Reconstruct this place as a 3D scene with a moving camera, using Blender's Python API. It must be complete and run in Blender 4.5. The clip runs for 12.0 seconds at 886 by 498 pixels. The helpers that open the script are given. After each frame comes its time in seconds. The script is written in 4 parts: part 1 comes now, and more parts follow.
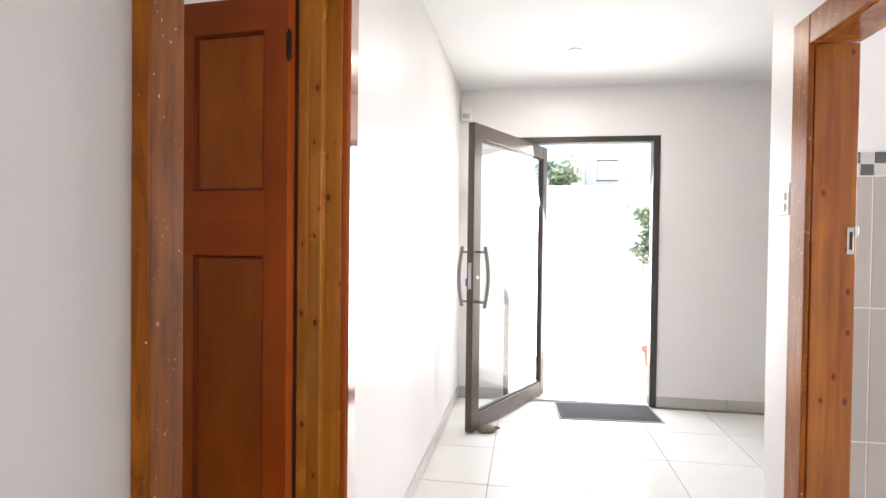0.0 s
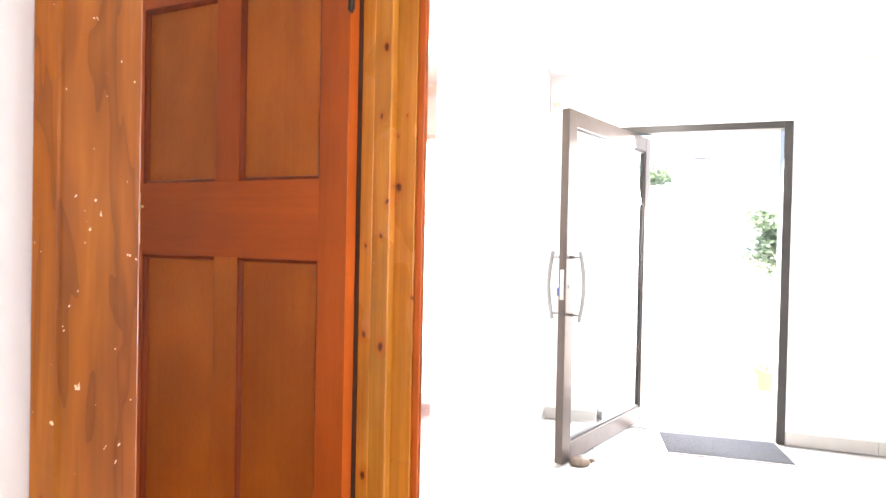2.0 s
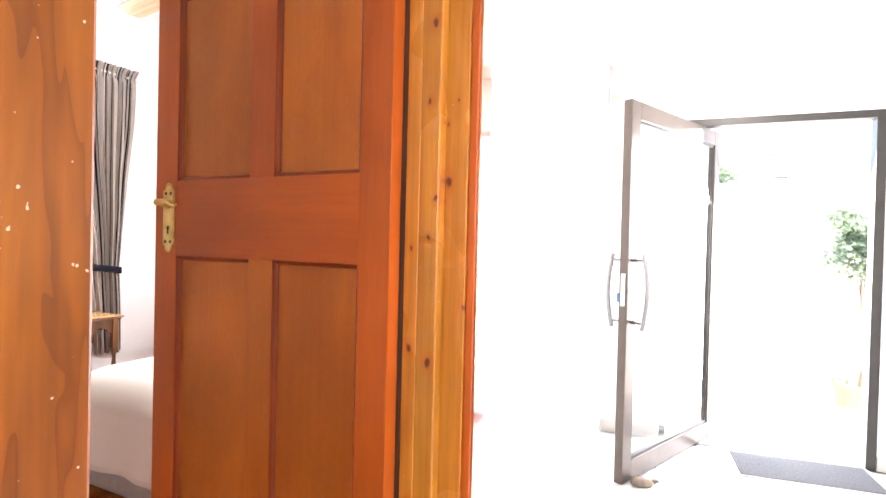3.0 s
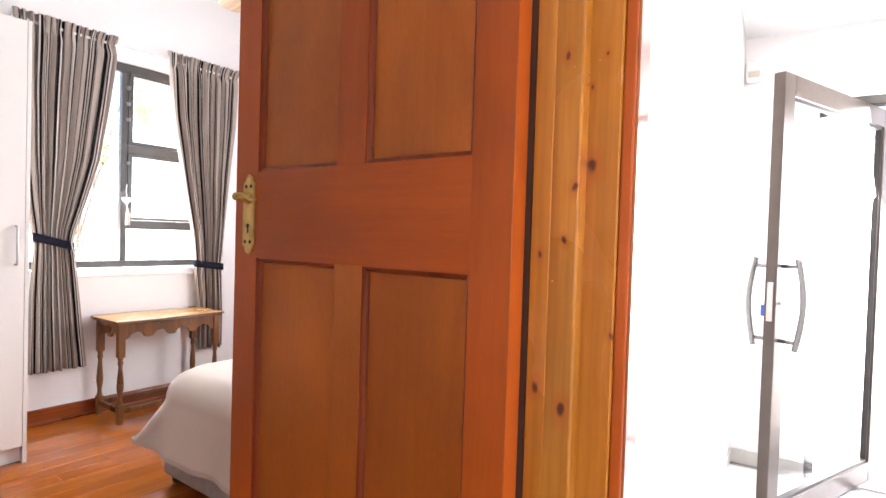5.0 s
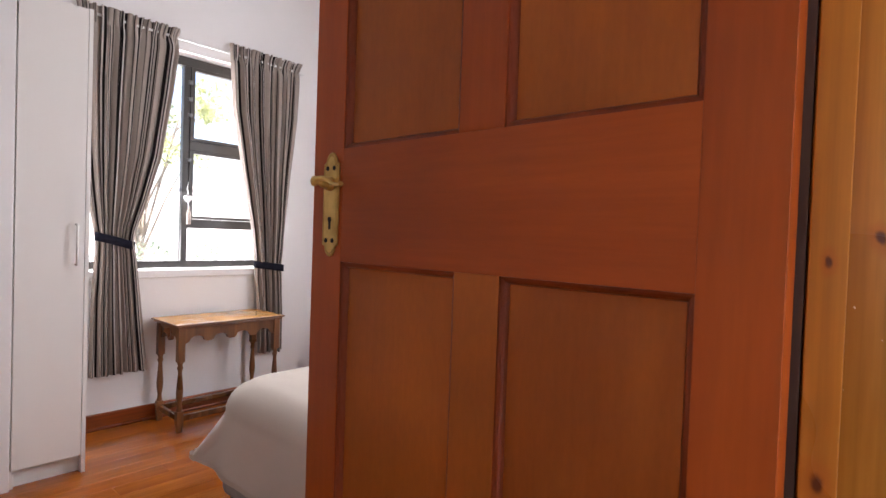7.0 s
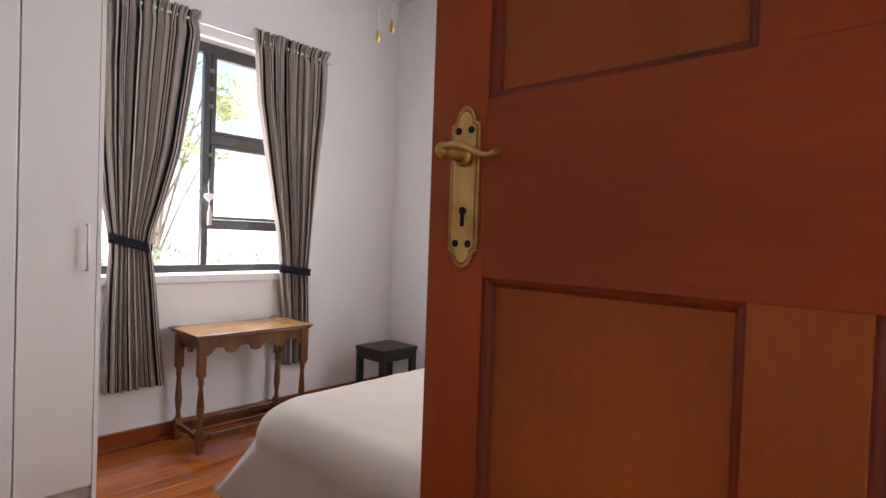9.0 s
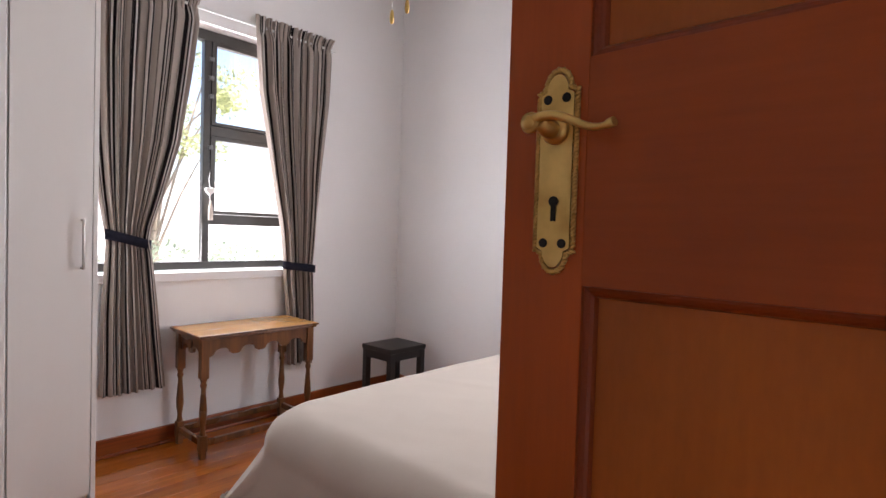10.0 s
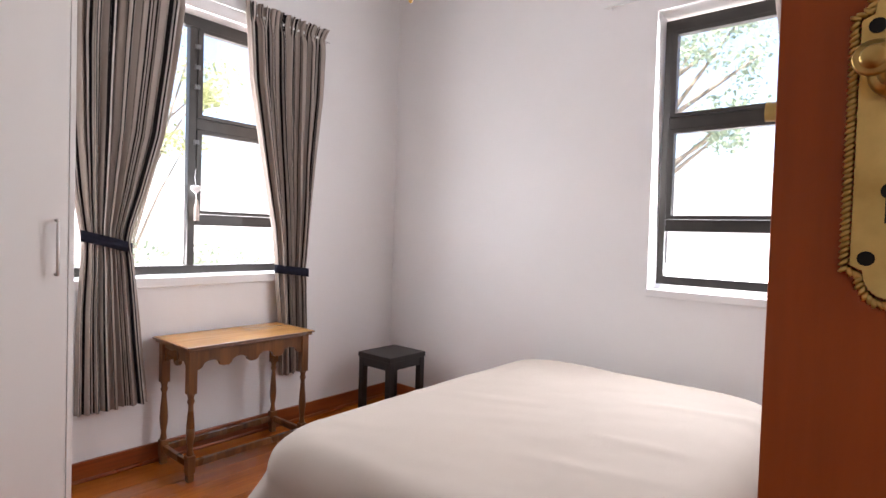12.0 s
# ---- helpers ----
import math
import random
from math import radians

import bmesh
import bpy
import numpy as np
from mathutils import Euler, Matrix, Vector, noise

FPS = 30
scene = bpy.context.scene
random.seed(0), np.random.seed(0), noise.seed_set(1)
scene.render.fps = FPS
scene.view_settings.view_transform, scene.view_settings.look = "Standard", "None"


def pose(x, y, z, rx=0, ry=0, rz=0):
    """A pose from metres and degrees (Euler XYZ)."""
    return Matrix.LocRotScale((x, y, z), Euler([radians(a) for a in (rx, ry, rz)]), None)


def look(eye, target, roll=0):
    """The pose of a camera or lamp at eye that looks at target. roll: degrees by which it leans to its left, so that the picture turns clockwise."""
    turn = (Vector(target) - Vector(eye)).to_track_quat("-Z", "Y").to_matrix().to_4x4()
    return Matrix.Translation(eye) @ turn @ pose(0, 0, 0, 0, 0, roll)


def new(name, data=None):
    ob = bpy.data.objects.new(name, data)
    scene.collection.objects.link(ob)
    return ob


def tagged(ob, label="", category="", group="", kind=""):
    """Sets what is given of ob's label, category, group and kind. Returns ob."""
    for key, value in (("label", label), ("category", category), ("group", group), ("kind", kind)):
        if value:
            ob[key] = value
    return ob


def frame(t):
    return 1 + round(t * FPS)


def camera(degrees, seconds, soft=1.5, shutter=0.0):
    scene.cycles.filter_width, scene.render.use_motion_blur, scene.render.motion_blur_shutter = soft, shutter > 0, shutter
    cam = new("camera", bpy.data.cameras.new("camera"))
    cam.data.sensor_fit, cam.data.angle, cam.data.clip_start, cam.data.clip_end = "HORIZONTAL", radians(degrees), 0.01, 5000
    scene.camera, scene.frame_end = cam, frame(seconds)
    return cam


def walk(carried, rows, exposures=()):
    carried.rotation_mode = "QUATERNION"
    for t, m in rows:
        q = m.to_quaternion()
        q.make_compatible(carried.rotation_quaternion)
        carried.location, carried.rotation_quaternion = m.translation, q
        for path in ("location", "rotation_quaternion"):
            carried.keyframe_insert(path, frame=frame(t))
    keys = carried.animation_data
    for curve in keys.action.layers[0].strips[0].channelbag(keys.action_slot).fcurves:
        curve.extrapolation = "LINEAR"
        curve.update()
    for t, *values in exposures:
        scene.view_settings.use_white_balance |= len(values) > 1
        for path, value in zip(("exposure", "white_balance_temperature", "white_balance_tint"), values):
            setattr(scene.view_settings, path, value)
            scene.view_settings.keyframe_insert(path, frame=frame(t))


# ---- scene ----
cam = camera(78.9, 12.0)
PATH = [
    (0, (0.211, -0.334, 1.255), (-0.241, 1.614, 1.223), 0.7),
    (0.5, (0.181, -0.222, 1.256), (-0.334, 1.71, 1.229), 0.9),
    (1, (0.141, -0.134, 1.251), (-0.446, 1.777, 1.227), 1.0),
    (1.5, (0.095, -0.05, 1.251), (-0.559, 1.839, 1.227), 1.1),
    (2, (0.068, 0.022, 1.252), (-0.658, 1.885, 1.227), 1.2),
    (2.5, (0.032, 0.088, 1.252), (-0.769, 1.92, 1.227), 1.3),
    (3, (-0.004, 0.16, 1.255), (-0.892, 1.952, 1.228), 1.4),
    (4.8, (-0.168, 0.364, 1.231), (-1.328, 1.994, 1.195), 1.5),
    (5, (-0.191, 0.366, 1.262), (-1.363, 1.986, 1.218), 1.8),
    (5.5, (-0.251, 0.414, 1.266), (-1.469, 2.0, 1.22), 1.9),
    (6, (-0.324, 0.448, 1.263), (-1.582, 2.002, 1.216), 1.9),
    (6.5, (-0.415, 0.483, 1.256), (-1.706, 2.009, 1.209), 1.9),
    (7, (-0.499, 0.521, 1.251), (-1.816, 2.026, 1.206), 2.0),
    (7.2, (-0.532, 0.541, 1.251), (-1.857, 2.038, 1.203), 1.8),
    (9, (-0.873, 0.638, 1.243), (-2.221, 2.115, 1.204), 2.0),
    (9.5, (-0.953, 0.658, 1.242), (-2.301, 2.134, 1.178), 1.9),
    (10, (-1.015, 0.681, 1.244), (-2.357, 2.162, 1.184), 1.8),
    (10.5, (-1.084, 0.698, 1.242), (-2.418, 2.187, 1.183), 1.8),
    (11, (-1.157, 0.71, 1.242), (-2.482, 2.208, 1.184), 1.8),
    (11.5, (-1.214, 0.71, 1.247), (-2.52, 2.223, 1.186), 1.7),
    (12, (-1.256, 0.722, 1.244), (-2.538, 2.256, 1.189), 1.8),
]
walk(cam, [(t, look(eye, target, roll)) for t, eye, target, roll in PATH], [(0, 1.95, 6700, 12), (1, 2.75, 6650, 12), (2.5, 3.5, 6600, 14), (3.2, 3.55, 6550, 14), (5, 3.05, 6500, 16), (7, 2.25, 6500, 18), (9.5, 1.90, 6550, 18), (12, 2.12, 6550, 18)])

# ---- world, sun, exposure ----
world = bpy.data.worlds.new("world")
scene.world = world
world.use_nodes = True
wn = world.node_tree.nodes
sky = wn.new("ShaderNodeTexSky")
sky.sky_type = "NISHITA"
sky.sun_disc = False
sky.sun_elevation = radians(68)
sky.sun_rotation = radians(90)
sky.air_density, sky.dust_density = 1.0, 1.5
wn["Background"].inputs["Strength"].default_value = 0.12
world.node_tree.links.new(sky.outputs["Color"], wn["Background"].inputs["Color"])
sun = new("sun", bpy.data.lights.new("sun", "SUN"))
sun.data.energy, sun.data.angle, sun.data.color = 5.0, radians(0.5), (1.0, 0.95, 0.88)
sun.matrix_basis = look((0, 0, 10), (-0.38, 0.03, 9.08))


def window_light(name, eye, target, w, h, watts, color):
    lamp = new(name, bpy.data.lights.new(name, "AREA"))
    lamp.data.shape, lamp.data.size, lamp.data.size_y = "RECTANGLE", w, h
    lamp.data.energy, lamp.data.color = watts, color
    lamp.matrix_basis = look(eye, target)
    return lamp


# ---- the hall's own axes: it stands a little askew to the bedroom ----
HALL = pose(-0.41, 1.13, 0, 0, 0, 4.2)


def hw(u, v, z=0.0):
    p = HALL @ Vector((u, v, z))
    return (p.x, p.y, p.z)


# ---- materials ----
def material(name, color, rough=0.5, metal=0.0, vary=0.12, scale=6.0, stretch=(1, 1, 1), bump=0.05, fine=60.0, spec=0.5, coat=0.0, other=None, obvary=0.0):
    m = bpy.data.materials.new(name)
    m.use_nodes = True
    n, l = m.node_tree.nodes, m.node_tree.links
    b = n["Principled BSDF"]
    b.inputs["Roughness"].default_value = rough
    b.inputs["Metallic"].default_value = metal
    b.inputs["Specular IOR Level"].default_value = spec
    b.inputs["Coat Weight"].default_value = coat
    b.inputs["Coat Roughness"].default_value = 0.12
    co = n.new("ShaderNodeTexCoord")
    mp = n.new("ShaderNodeMapping")
    mp.inputs["Scale"].default_value = stretch
    l.new(co.outputs["Object"], mp.inputs["Vector"])
    big = n.new("ShaderNodeTexNoise")
    big.inputs["Scale"].default_value = scale
    big.inputs["Detail"].default_value = 5
    l.new(mp.outputs["Vector"], big.inputs["Vector"])
    ramp = n.new("ShaderNodeValToRGB")
    dark = other or tuple(c * (1 - vary * 2) for c in color)
    ramp.color_ramp.elements[0].position, ramp.color_ramp.elements[1].position = 0.3, 0.7
    ramp.color_ramp.elements[0].color = (*dark, 1)
    ramp.color_ramp.elements[1].color = (*color, 1)
    l.new(big.outputs["Fac"], ramp.inputs["Fac"])
    out = ramp.outputs["Color"]
    if obvary:
        info = n.new("ShaderNodeObjectInfo")
        mr = n.new("ShaderNodeMapRange")
        mr.inputs["To Min"].default_value, mr.inputs["To Max"].default_value = 1 - obvary, 1 + obvary
        l.new(info.outputs["Random"], mr.inputs["Value"])
        hsv = n.new("ShaderNodeHueSaturation")
        l.new(mr.outputs["Result"], hsv.inputs["Value"])
        l.new(out, hsv.inputs["Color"])
        out = hsv.outputs["Color"]
    l.new(out, b.inputs["Base Color"])
    small = n.new("ShaderNodeTexNoise")
    small.inputs["Scale"].default_value = fine
    small.inputs["Detail"].default_value = 4
    l.new(mp.outputs["Vector"], small.inputs["Vector"])
    if bump:
        bp = n.new("ShaderNodeBump")
        bp.inputs["Strength"].default_value = bump
        bp.inputs["Distance"].default_value = 0.01
        l.new(small.outputs["Fac"], bp.inputs["Height"])
        l.new(bp.outputs["Normal"], b.inputs["Normal"])
    rr = n.new("ShaderNodeMapRange")
    rr.inputs["To Min"].default_value, rr.inputs["To Max"].default_value = max(0.0, rough - 0.08), min(1.0, rough + 0.08)
    l.new(small.outputs["Fac"], rr.inputs["Value"])
    l.new(rr.outputs["Result"], b.inputs["Roughness"])
    return m


def wood(name, light, dark, rough=0.3, along=2, rings=9.0, coat=0.0, obvary=0.06, spec=0.5, knots=(), chips=0.0, pull=0.09, warp=0.8, figure=0.0, streak=0.25):
    """Varnished timber: wavering dark bands along one axis, fine pores, slow blotches."""
    m = bpy.data.materials.new(name)
    m.use_nodes = True
    n, l = m.node_tree.nodes, m.node_tree.links
    b = n["Principled BSDF"]
    b.inputs["Roughness"].default_value = rough
    b.inputs["Coat Weight"].default_value = coat
    b.inputs["Coat Roughness"].default_value = 0.08
    b.inputs["Specular IOR Level"].default_value = spec
    co = n.new("ShaderNodeTexCoord")
    info = n.new("ShaderNodeObjectInfo")
    shift = n.new("ShaderNodeVectorMath")
    shift.operation = "ADD"
    sc = n.new("ShaderNodeVectorMath")
    sc.operation = "SCALE"
    sc.inputs["Scale"].default_value = 17.0
    l.new(info.outputs["Random"], sc.inputs[0])
    l.new(co.outputs["Object"], shift.inputs[0])
    l.new(sc.outputs["Vector"], shift.inputs[1])
    mp = n.new("ShaderNodeMapping")
    s = [1.0, 1.0, 1.0]
    s[along] = pull
    mp.inputs["Scale"].default_value = s
    l.new(shift.outputs["Vector"], mp.inputs["Vector"])
    big = n.new("ShaderNodeTexNoise")
    big.inputs["Scale"].default_value = rings
    big.inputs["Detail"].default_value = 6
    big.inputs["Distortion"].default_value = warp
    l.new(mp.outputs["Vector"], big.inputs["Vector"])
    pores = n.new("ShaderNodeTexNoise")
    pores.inputs["Scale"].default_value = 160
    pores.inputs["Detail"].default_value = 3
    l.new(mp.outputs["Vector"], pores.inputs["Vector"])
    blotch = n.new("ShaderNodeTexNoise")
    blotch.inputs["Scale"].default_value = 2.2
    l.new(shift.outputs["Vector"], blotch.inputs["Vector"])
    ramp = n.new("ShaderNodeValToRGB")
    e = ramp.color_ramp.elements
    e[0].position, e[1].position = 0.34, 0.62
    e[0].color, e[1].color = (*dark, 1), (*light, 1)
    l.new(big.outputs["Fac"], ramp.inputs["Fac"])
    mix = n.new("ShaderNodeMix")
    mix.data_type, mix.blend_type = "RGBA", "MULTIPLY"
    mix.inputs["Factor"].default_value = 0.22
    l.new(ramp.outputs["Color"], mix.inputs["A"])
    l.new(pores.outputs["Fac"], mix.inputs["B"])
    mr = n.new("ShaderNodeMapRange")
    mr.inputs["From Min"].default_value, mr.inputs["From Max"].default_value = 0.2, 0.8
    mr.inputs["To Min"].default_value, mr.inputs["To Max"].default_value = 0.88 - obvary, 1.10 + obvary
    mr.interpolation_type = "SMOOTHERSTEP"
    l.new(blotch.outputs["Fac"], mr.inputs["Value"])
    hsv = n.new("ShaderNodeHueSaturation")
    l.new(mr.outputs["Result"], hsv.inputs["Value"])
    l.new(mix.outputs["Result"], hsv.inputs["Color"])
    out = hsv.outputs["Color"]
    # long fine streaks of early and late wood
    smap = n.new("ShaderNodeMapping")
    ss = [70.0, 70.0, 70.0]
    ss[along] = 0.9
    smap.inputs["Scale"].default_value = ss
    l.new(shift.outputs["Vector"], smap.inputs["Vector"])
    fine = n.new("ShaderNodeTexNoise")
    fine.inputs["Scale"].default_value = 1.0
    fine.inputs["Detail"].default_value = 4
    fine.inputs["Roughness"].default_value = 0.6
    l.new(smap.outputs["Vector"], fine.inputs["Vector"])
    fr = n.new("ShaderNodeMapRange")
    fr.inputs["From Min"].default_value, fr.inputs["From Max"].default_value = 0.3, 0.7
    fr.inputs["To Min"].default_value, fr.inputs["To Max"].default_value = 1 - streak, 1 + streak * 0.45
    l.new(fine.outputs["Fac"], fr.inputs["Value"])
    fh = n.new("ShaderNodeHueSaturation")
    l.new(fr.outputs["Result"], fh.inputs["Value"])
    l.new(out, fh.inputs["Color"])
    out = fh.outputs["Color"]
    if figure:
        # flame figure of a flat-sawn board: contour lines of a slow, drawn-out field
        fmap = n.new("ShaderNodeMapping")
        fs = [34.0, 34.0, 34.0]
        fs[along] = 4.6
        fmap.inputs["Scale"].default_value = fs
        l.new(shift.outputs["Vector"], fmap.inputs["Vector"])
        field = n.new("ShaderNodeTexNoise")
        field.inputs["Scale"].default_value = 1.0
        field.inputs["Detail"].default_value = 2
        field.inputs["Distortion"].default_value = 0.5
        l.new(fmap.outputs["Vector"], field.inputs["Vector"])
        fm = n.new("ShaderNodeMath")
        fm.operation = "MULTIPLY"
        fm.inputs[1].default_value = figure
        l.new(field.outputs["Fac"], fm.inputs[0])
        ff = n.new("ShaderNodeMath")
        ff.operation = "FRACT"
        l.new(fm.outputs["Value"], ff.inputs[0])
        fc = n.new("ShaderNodeValToRGB")
        fe = fc.color_ramp.elements
        fe[0].position, fe[0].color = 0.0, (0.50, 0.37, 0.30, 1)
        fe[1].position, fe[1].color = 1.0, (0.80, 0.72, 0.64, 1)
        mid = fe.new(0.24)
        mid.color = (0.80, 0.72, 0.66, 1)
        mid = fe.new(0.5)
        mid.color = (1.08, 1.12, 1.15, 1)
        l.new(ff.outputs["Value"], fc.inputs["Fac"])
        fx = n.new("ShaderNodeMix")
        fx.data_type, fx.blend_type = "RGBA", "MULTIPLY"
        fx.inputs["Factor"].default_value = 0.7
        l.new(out, fx.inputs["A"])
        l.new(fc.outputs["Color"], fx.inputs["B"])
        out = fx.outputs["Result"]
    if knots:
        wob = n.new("ShaderNodeTexNoise")
        wob.inputs["Scale"].default_value = 45
        wob.inputs["Detail"].default_value = 3
        l.new(co.outputs["Object"], wob.inputs["Vector"])
        wsc = n.new("ShaderNodeVectorMath")
        wsc.operation = "MULTIPLY_ADD"
        wsc.inputs[1].default_value = (0.010, 0, 0.016)
        wsc.inputs[2].default_value = (-0.005, 0, -0.008)
        l.new(wob.outputs["Color"], wsc.inputs[0])
        wad = n.new("ShaderNodeVectorMath")
        wad.operation = "ADD"
        l.new(co.outputs["Object"], wad.inputs[0])
        l.new(wsc.outputs["Vector"], wad.inputs[1])
    for kx, ky, kz, kr in knots:
        d = n.new("ShaderNodeVectorMath")
        d.operation = "DISTANCE"
        mk = n.new("ShaderNodeMapping")
        mk.inputs["Scale"].default_value = (1, 0, 0.6)
        l.new(wad.outputs["Vector"], mk.inputs["Vector"])
        l.new(mk.outputs["Vector"], d.inputs[0])
        d.inputs[1].default_value = (kx, 0, kz * 0.6)
        for near, far, most, tone in ((0.7, 2.4, 0.5, (0.40, 0.095, 0.010, 1)), (0.3, 0.9, 0.93, (0.085, 0.016, 0.006, 1))):
            kn = n.new("ShaderNodeMapRange")
            kn.interpolation_type = "SMOOTHSTEP"
            kn.inputs["From Min"].default_value, kn.inputs["From Max"].default_value = kr * near, kr * far
            kn.inputs["To Min"].default_value, kn.inputs["To Max"].default_value = most, 0.0
            l.new(d.outputs["Value"], kn.inputs["Value"])
            km = n.new("ShaderNodeMix")
            km.data_type = "RGBA"
            l.new(kn.outputs["Result"], km.inputs["Factor"])
            l.new(out, km.inputs["A"])
            km.inputs["B"].default_value = tone
            out = km.outputs["Result"]
    if chips:
        vo = n.new("ShaderNodeTexNoise")
        vo.inputs["Scale"].default_value = 105
        vo.inputs["Detail"].default_value = 2
        l.new(shift.outputs["Vector"], vo.inputs["Vector"])
        cr = n.new("ShaderNodeMapRange")
        cr.inputs["From Min"].default_value, cr.inputs["From Max"].default_value = chips, chips + 0.015
        l.new(vo.outputs["Fac"], cr.inputs["Value"])
        cm = n.new("ShaderNodeMix")
        cm.data_type = "RGBA"
        l.new(cr.outputs["Result"], cm.inputs["Factor"])
        l.new(out, cm.inputs["A"])
        cm.inputs["B"].default_value = (0.72, 0.50, 0.32, 1)
        out = cm.outputs["Result"]
    l.new(out, b.inputs["Base Color"])
    bp = n.new("ShaderNodeBump")
    bp.inputs["Strength"].default_value = 0.08
    bp.inputs["Distance"].default_value = 0.004
    l.new(big.outputs["Fac"], bp.inputs["Height"])
    l.new(bp.outputs["Normal"], b.inputs["Normal"])
    rr = n.new("ShaderNodeMapRange")
    rr.inputs["To Min"].default_value, rr.inputs["To Max"].default_value = max(0.02, rough - 0.1), rough + 0.12
    l.new(blotch.outputs["Fac"], rr.inputs["Value"])
    l.new(rr.outputs["Result"], b.inputs["Roughness"])
    return m


def glass_material(name, tint=(1, 1, 1)):
    m = bpy.data.materials.new(name)
    m.use_nodes = True
    b = m.node_tree.nodes["Principled BSDF"]
    b.inputs["Base Color"].default_value = (*tint, 1)
    b.inputs["Transmission Weight"].default_value = 1.0
    b.inputs["Roughness"].default_value = 0.0
    b.inputs["IOR"].default_value = 1.45
    return m


WALL = material("white_wall_paint", (0.80, 0.780, 0.770), 0.44, vary=0.02, scale=1.7, bump=0.02, fine=90)
CEIL = material("ceiling_paint", (0.80, 0.80, 0.80), 0.7, vary=0.015, scale=1.3, bump=0.04, fine=70)
OUTWALL = material("white_plaster", (0.82, 0.81, 0.78), 0.8, vary=0.04, scale=1.0, bump=0.2, fine=40)
TILE = material("pale_porcelain_tile", (0.70, 0.69, 0.67), 0.18, vary=0.03, scale=3, bump=0.01, obvary=0.03)
GROUT = material("grey_grout", (0.27, 0.26, 0.25), 0.9, vary=0.1, scale=20, bump=0.1)
SKIRT_TILE = material("grey_tile_skirting", (0.55, 0.53, 0.50), 0.3, vary=0.06, scale=5, bump=0.02)
FLOORWOOD = wood("orange_strip_floor", (0.52, 0.150, 0.018), (0.41, 0.098, 0.010), 0.11, along=1, rings=8, obvary=0.08)
JAMB_KNOTS = [(-0.083, 0, 1.380, 0.0105), (-0.0965, 0, 1.342, 0.0065), (-0.1107, 0, 1.262, 0.0050), (-0.1484, 0, 1.241, 0.0045), (-0.1148, 0, 1.541, 0.0055), (-0.044, 0, 1.119, 0.0050),
              (-0.1495, 0, 1.033, 0.0090), (-0.1067, 0, 1.005, 0.0095), (-0.0865, 0, 1.500, 0.0035), (-0.105, 0, 1.70, 0.008), (-0.146, 0, 0.70, 0.010), (-0.11, 0, 0.55, 0.008), (-0.064, 0, 1.549, 0.0035)]
BATH_KNOTS = [(1.575, 0.48, 1.90, 0.010), (1.495, 0.48, 1.43, 0.010), (1.575, 0.48, 1.10, 0.011), (1.58, 0.48, 0.96, 0.010), (1.575, 0.48, 0.73, 0.012), (1.50, 0.48, 0.73, 0.008), (1.54, 0.48, 0.81, 0.012), (1.57, 0.48, 1.24, 0.009)]
PINE = wood("varnished_knotty_pine", (0.56, 0.222, 0.027), (0.46, 0.152, 0.0145), 0.26, along=2, rings=14, spec=0.35, knots=JAMB_KNOTS, chips=0.765, streak=0.22)
PINE_BATH = wood("varnished_bathroom_pine", (0.50, 0.165, 0.020), (0.34, 0.085, 0.009), 0.25, along=2, rings=16, knots=BATH_KNOTS)
REDWOOD = wood("red_stained_wood", (0.455, 0.088, 0.009), (0.375, 0.066, 0.006), 0.36, along=2, rings=7, spec=0.3, streak=0.07)
REDWOOD_X = wood("red_stained_rail", (0.455, 0.088, 0.009), (0.375, 0.066, 0.006), 0.36, along=0, rings=7, spec=0.3, streak=0.07)
MOULDWOOD = wood("dark_red_moulding", (0.30, 0.048, 0.006), (0.19, 0.028, 0.004), 0.34, along=2, rings=12, spec=0.35, streak=0.1)
PANELWOOD = wood("brown_door_panel", (0.49, 0.130, 0.014), (0.40, 0.096, 0.010), 0.38, along=2, rings=6, spec=0.3, streak=0.06, pull=0.3)
ARCHWOOD = wood("worn_architrave_wood", (0.36, 0.106, 0.0065), (0.28, 0.070, 0.005), 0.32, along=2, rings=10, coat=0.0, spec=0.22, chips=0.705, pull=0.12, warp=0.8, figure=3.4, streak=0.18)
GLOSSARCH = wood("glossy_architrave_wood", (0.42, 0.10, 0.012), (0.30, 0.058, 0.007), 0.10, along=2, rings=12, coat=1.0)
BASEWOOD = wood("red_brown_skirting", (0.36, 0.085, 0.014), (0.24, 0.045, 0.008), 0.3, along=1, rings=12)
OAK = wood("oak_table_wood", (0.48, 0.245, 0.080), (0.40, 0.185, 0.054), 0.22, along=1, rings=16)
OAKLEG = wood("oak_leg_wood", (0.22, 0.085, 0.024), (0.10, 0.034, 0.010), 0.28, along=2, rings=16)
# near-black brown carries the shade of the gap between leaf and jamb
GAPSHADE = wood("gap_shade_wood", (0.075, 0.026, 0.010), (0.04, 0.013, 0.006), 0.6, along=2, rings=14)
DARKWOOD = wood("black_brown_stool_wood", (0.018, 0.012, 0.011), (0.009, 0.006, 0.006), 0.42, along=0, rings=14)
WHITEMEL = material("white_melamine", (0.80, 0.78, 0.745), 0.35, vary=0.015, scale=2, stretch=(3, 3, 0.3), bump=0.015, fine=120)
ALU = material("dark_bronze_aluminium", (0.050, 0.046, 0.042), 0.38, 0.35, vary=0.1, scale=12, bump=0.01)
ALUBROWN = material("brown_aluminium_door", (0.115, 0.092, 0.078), 0.34, 0.45, vary=0.08, scale=9, bump=0.01)
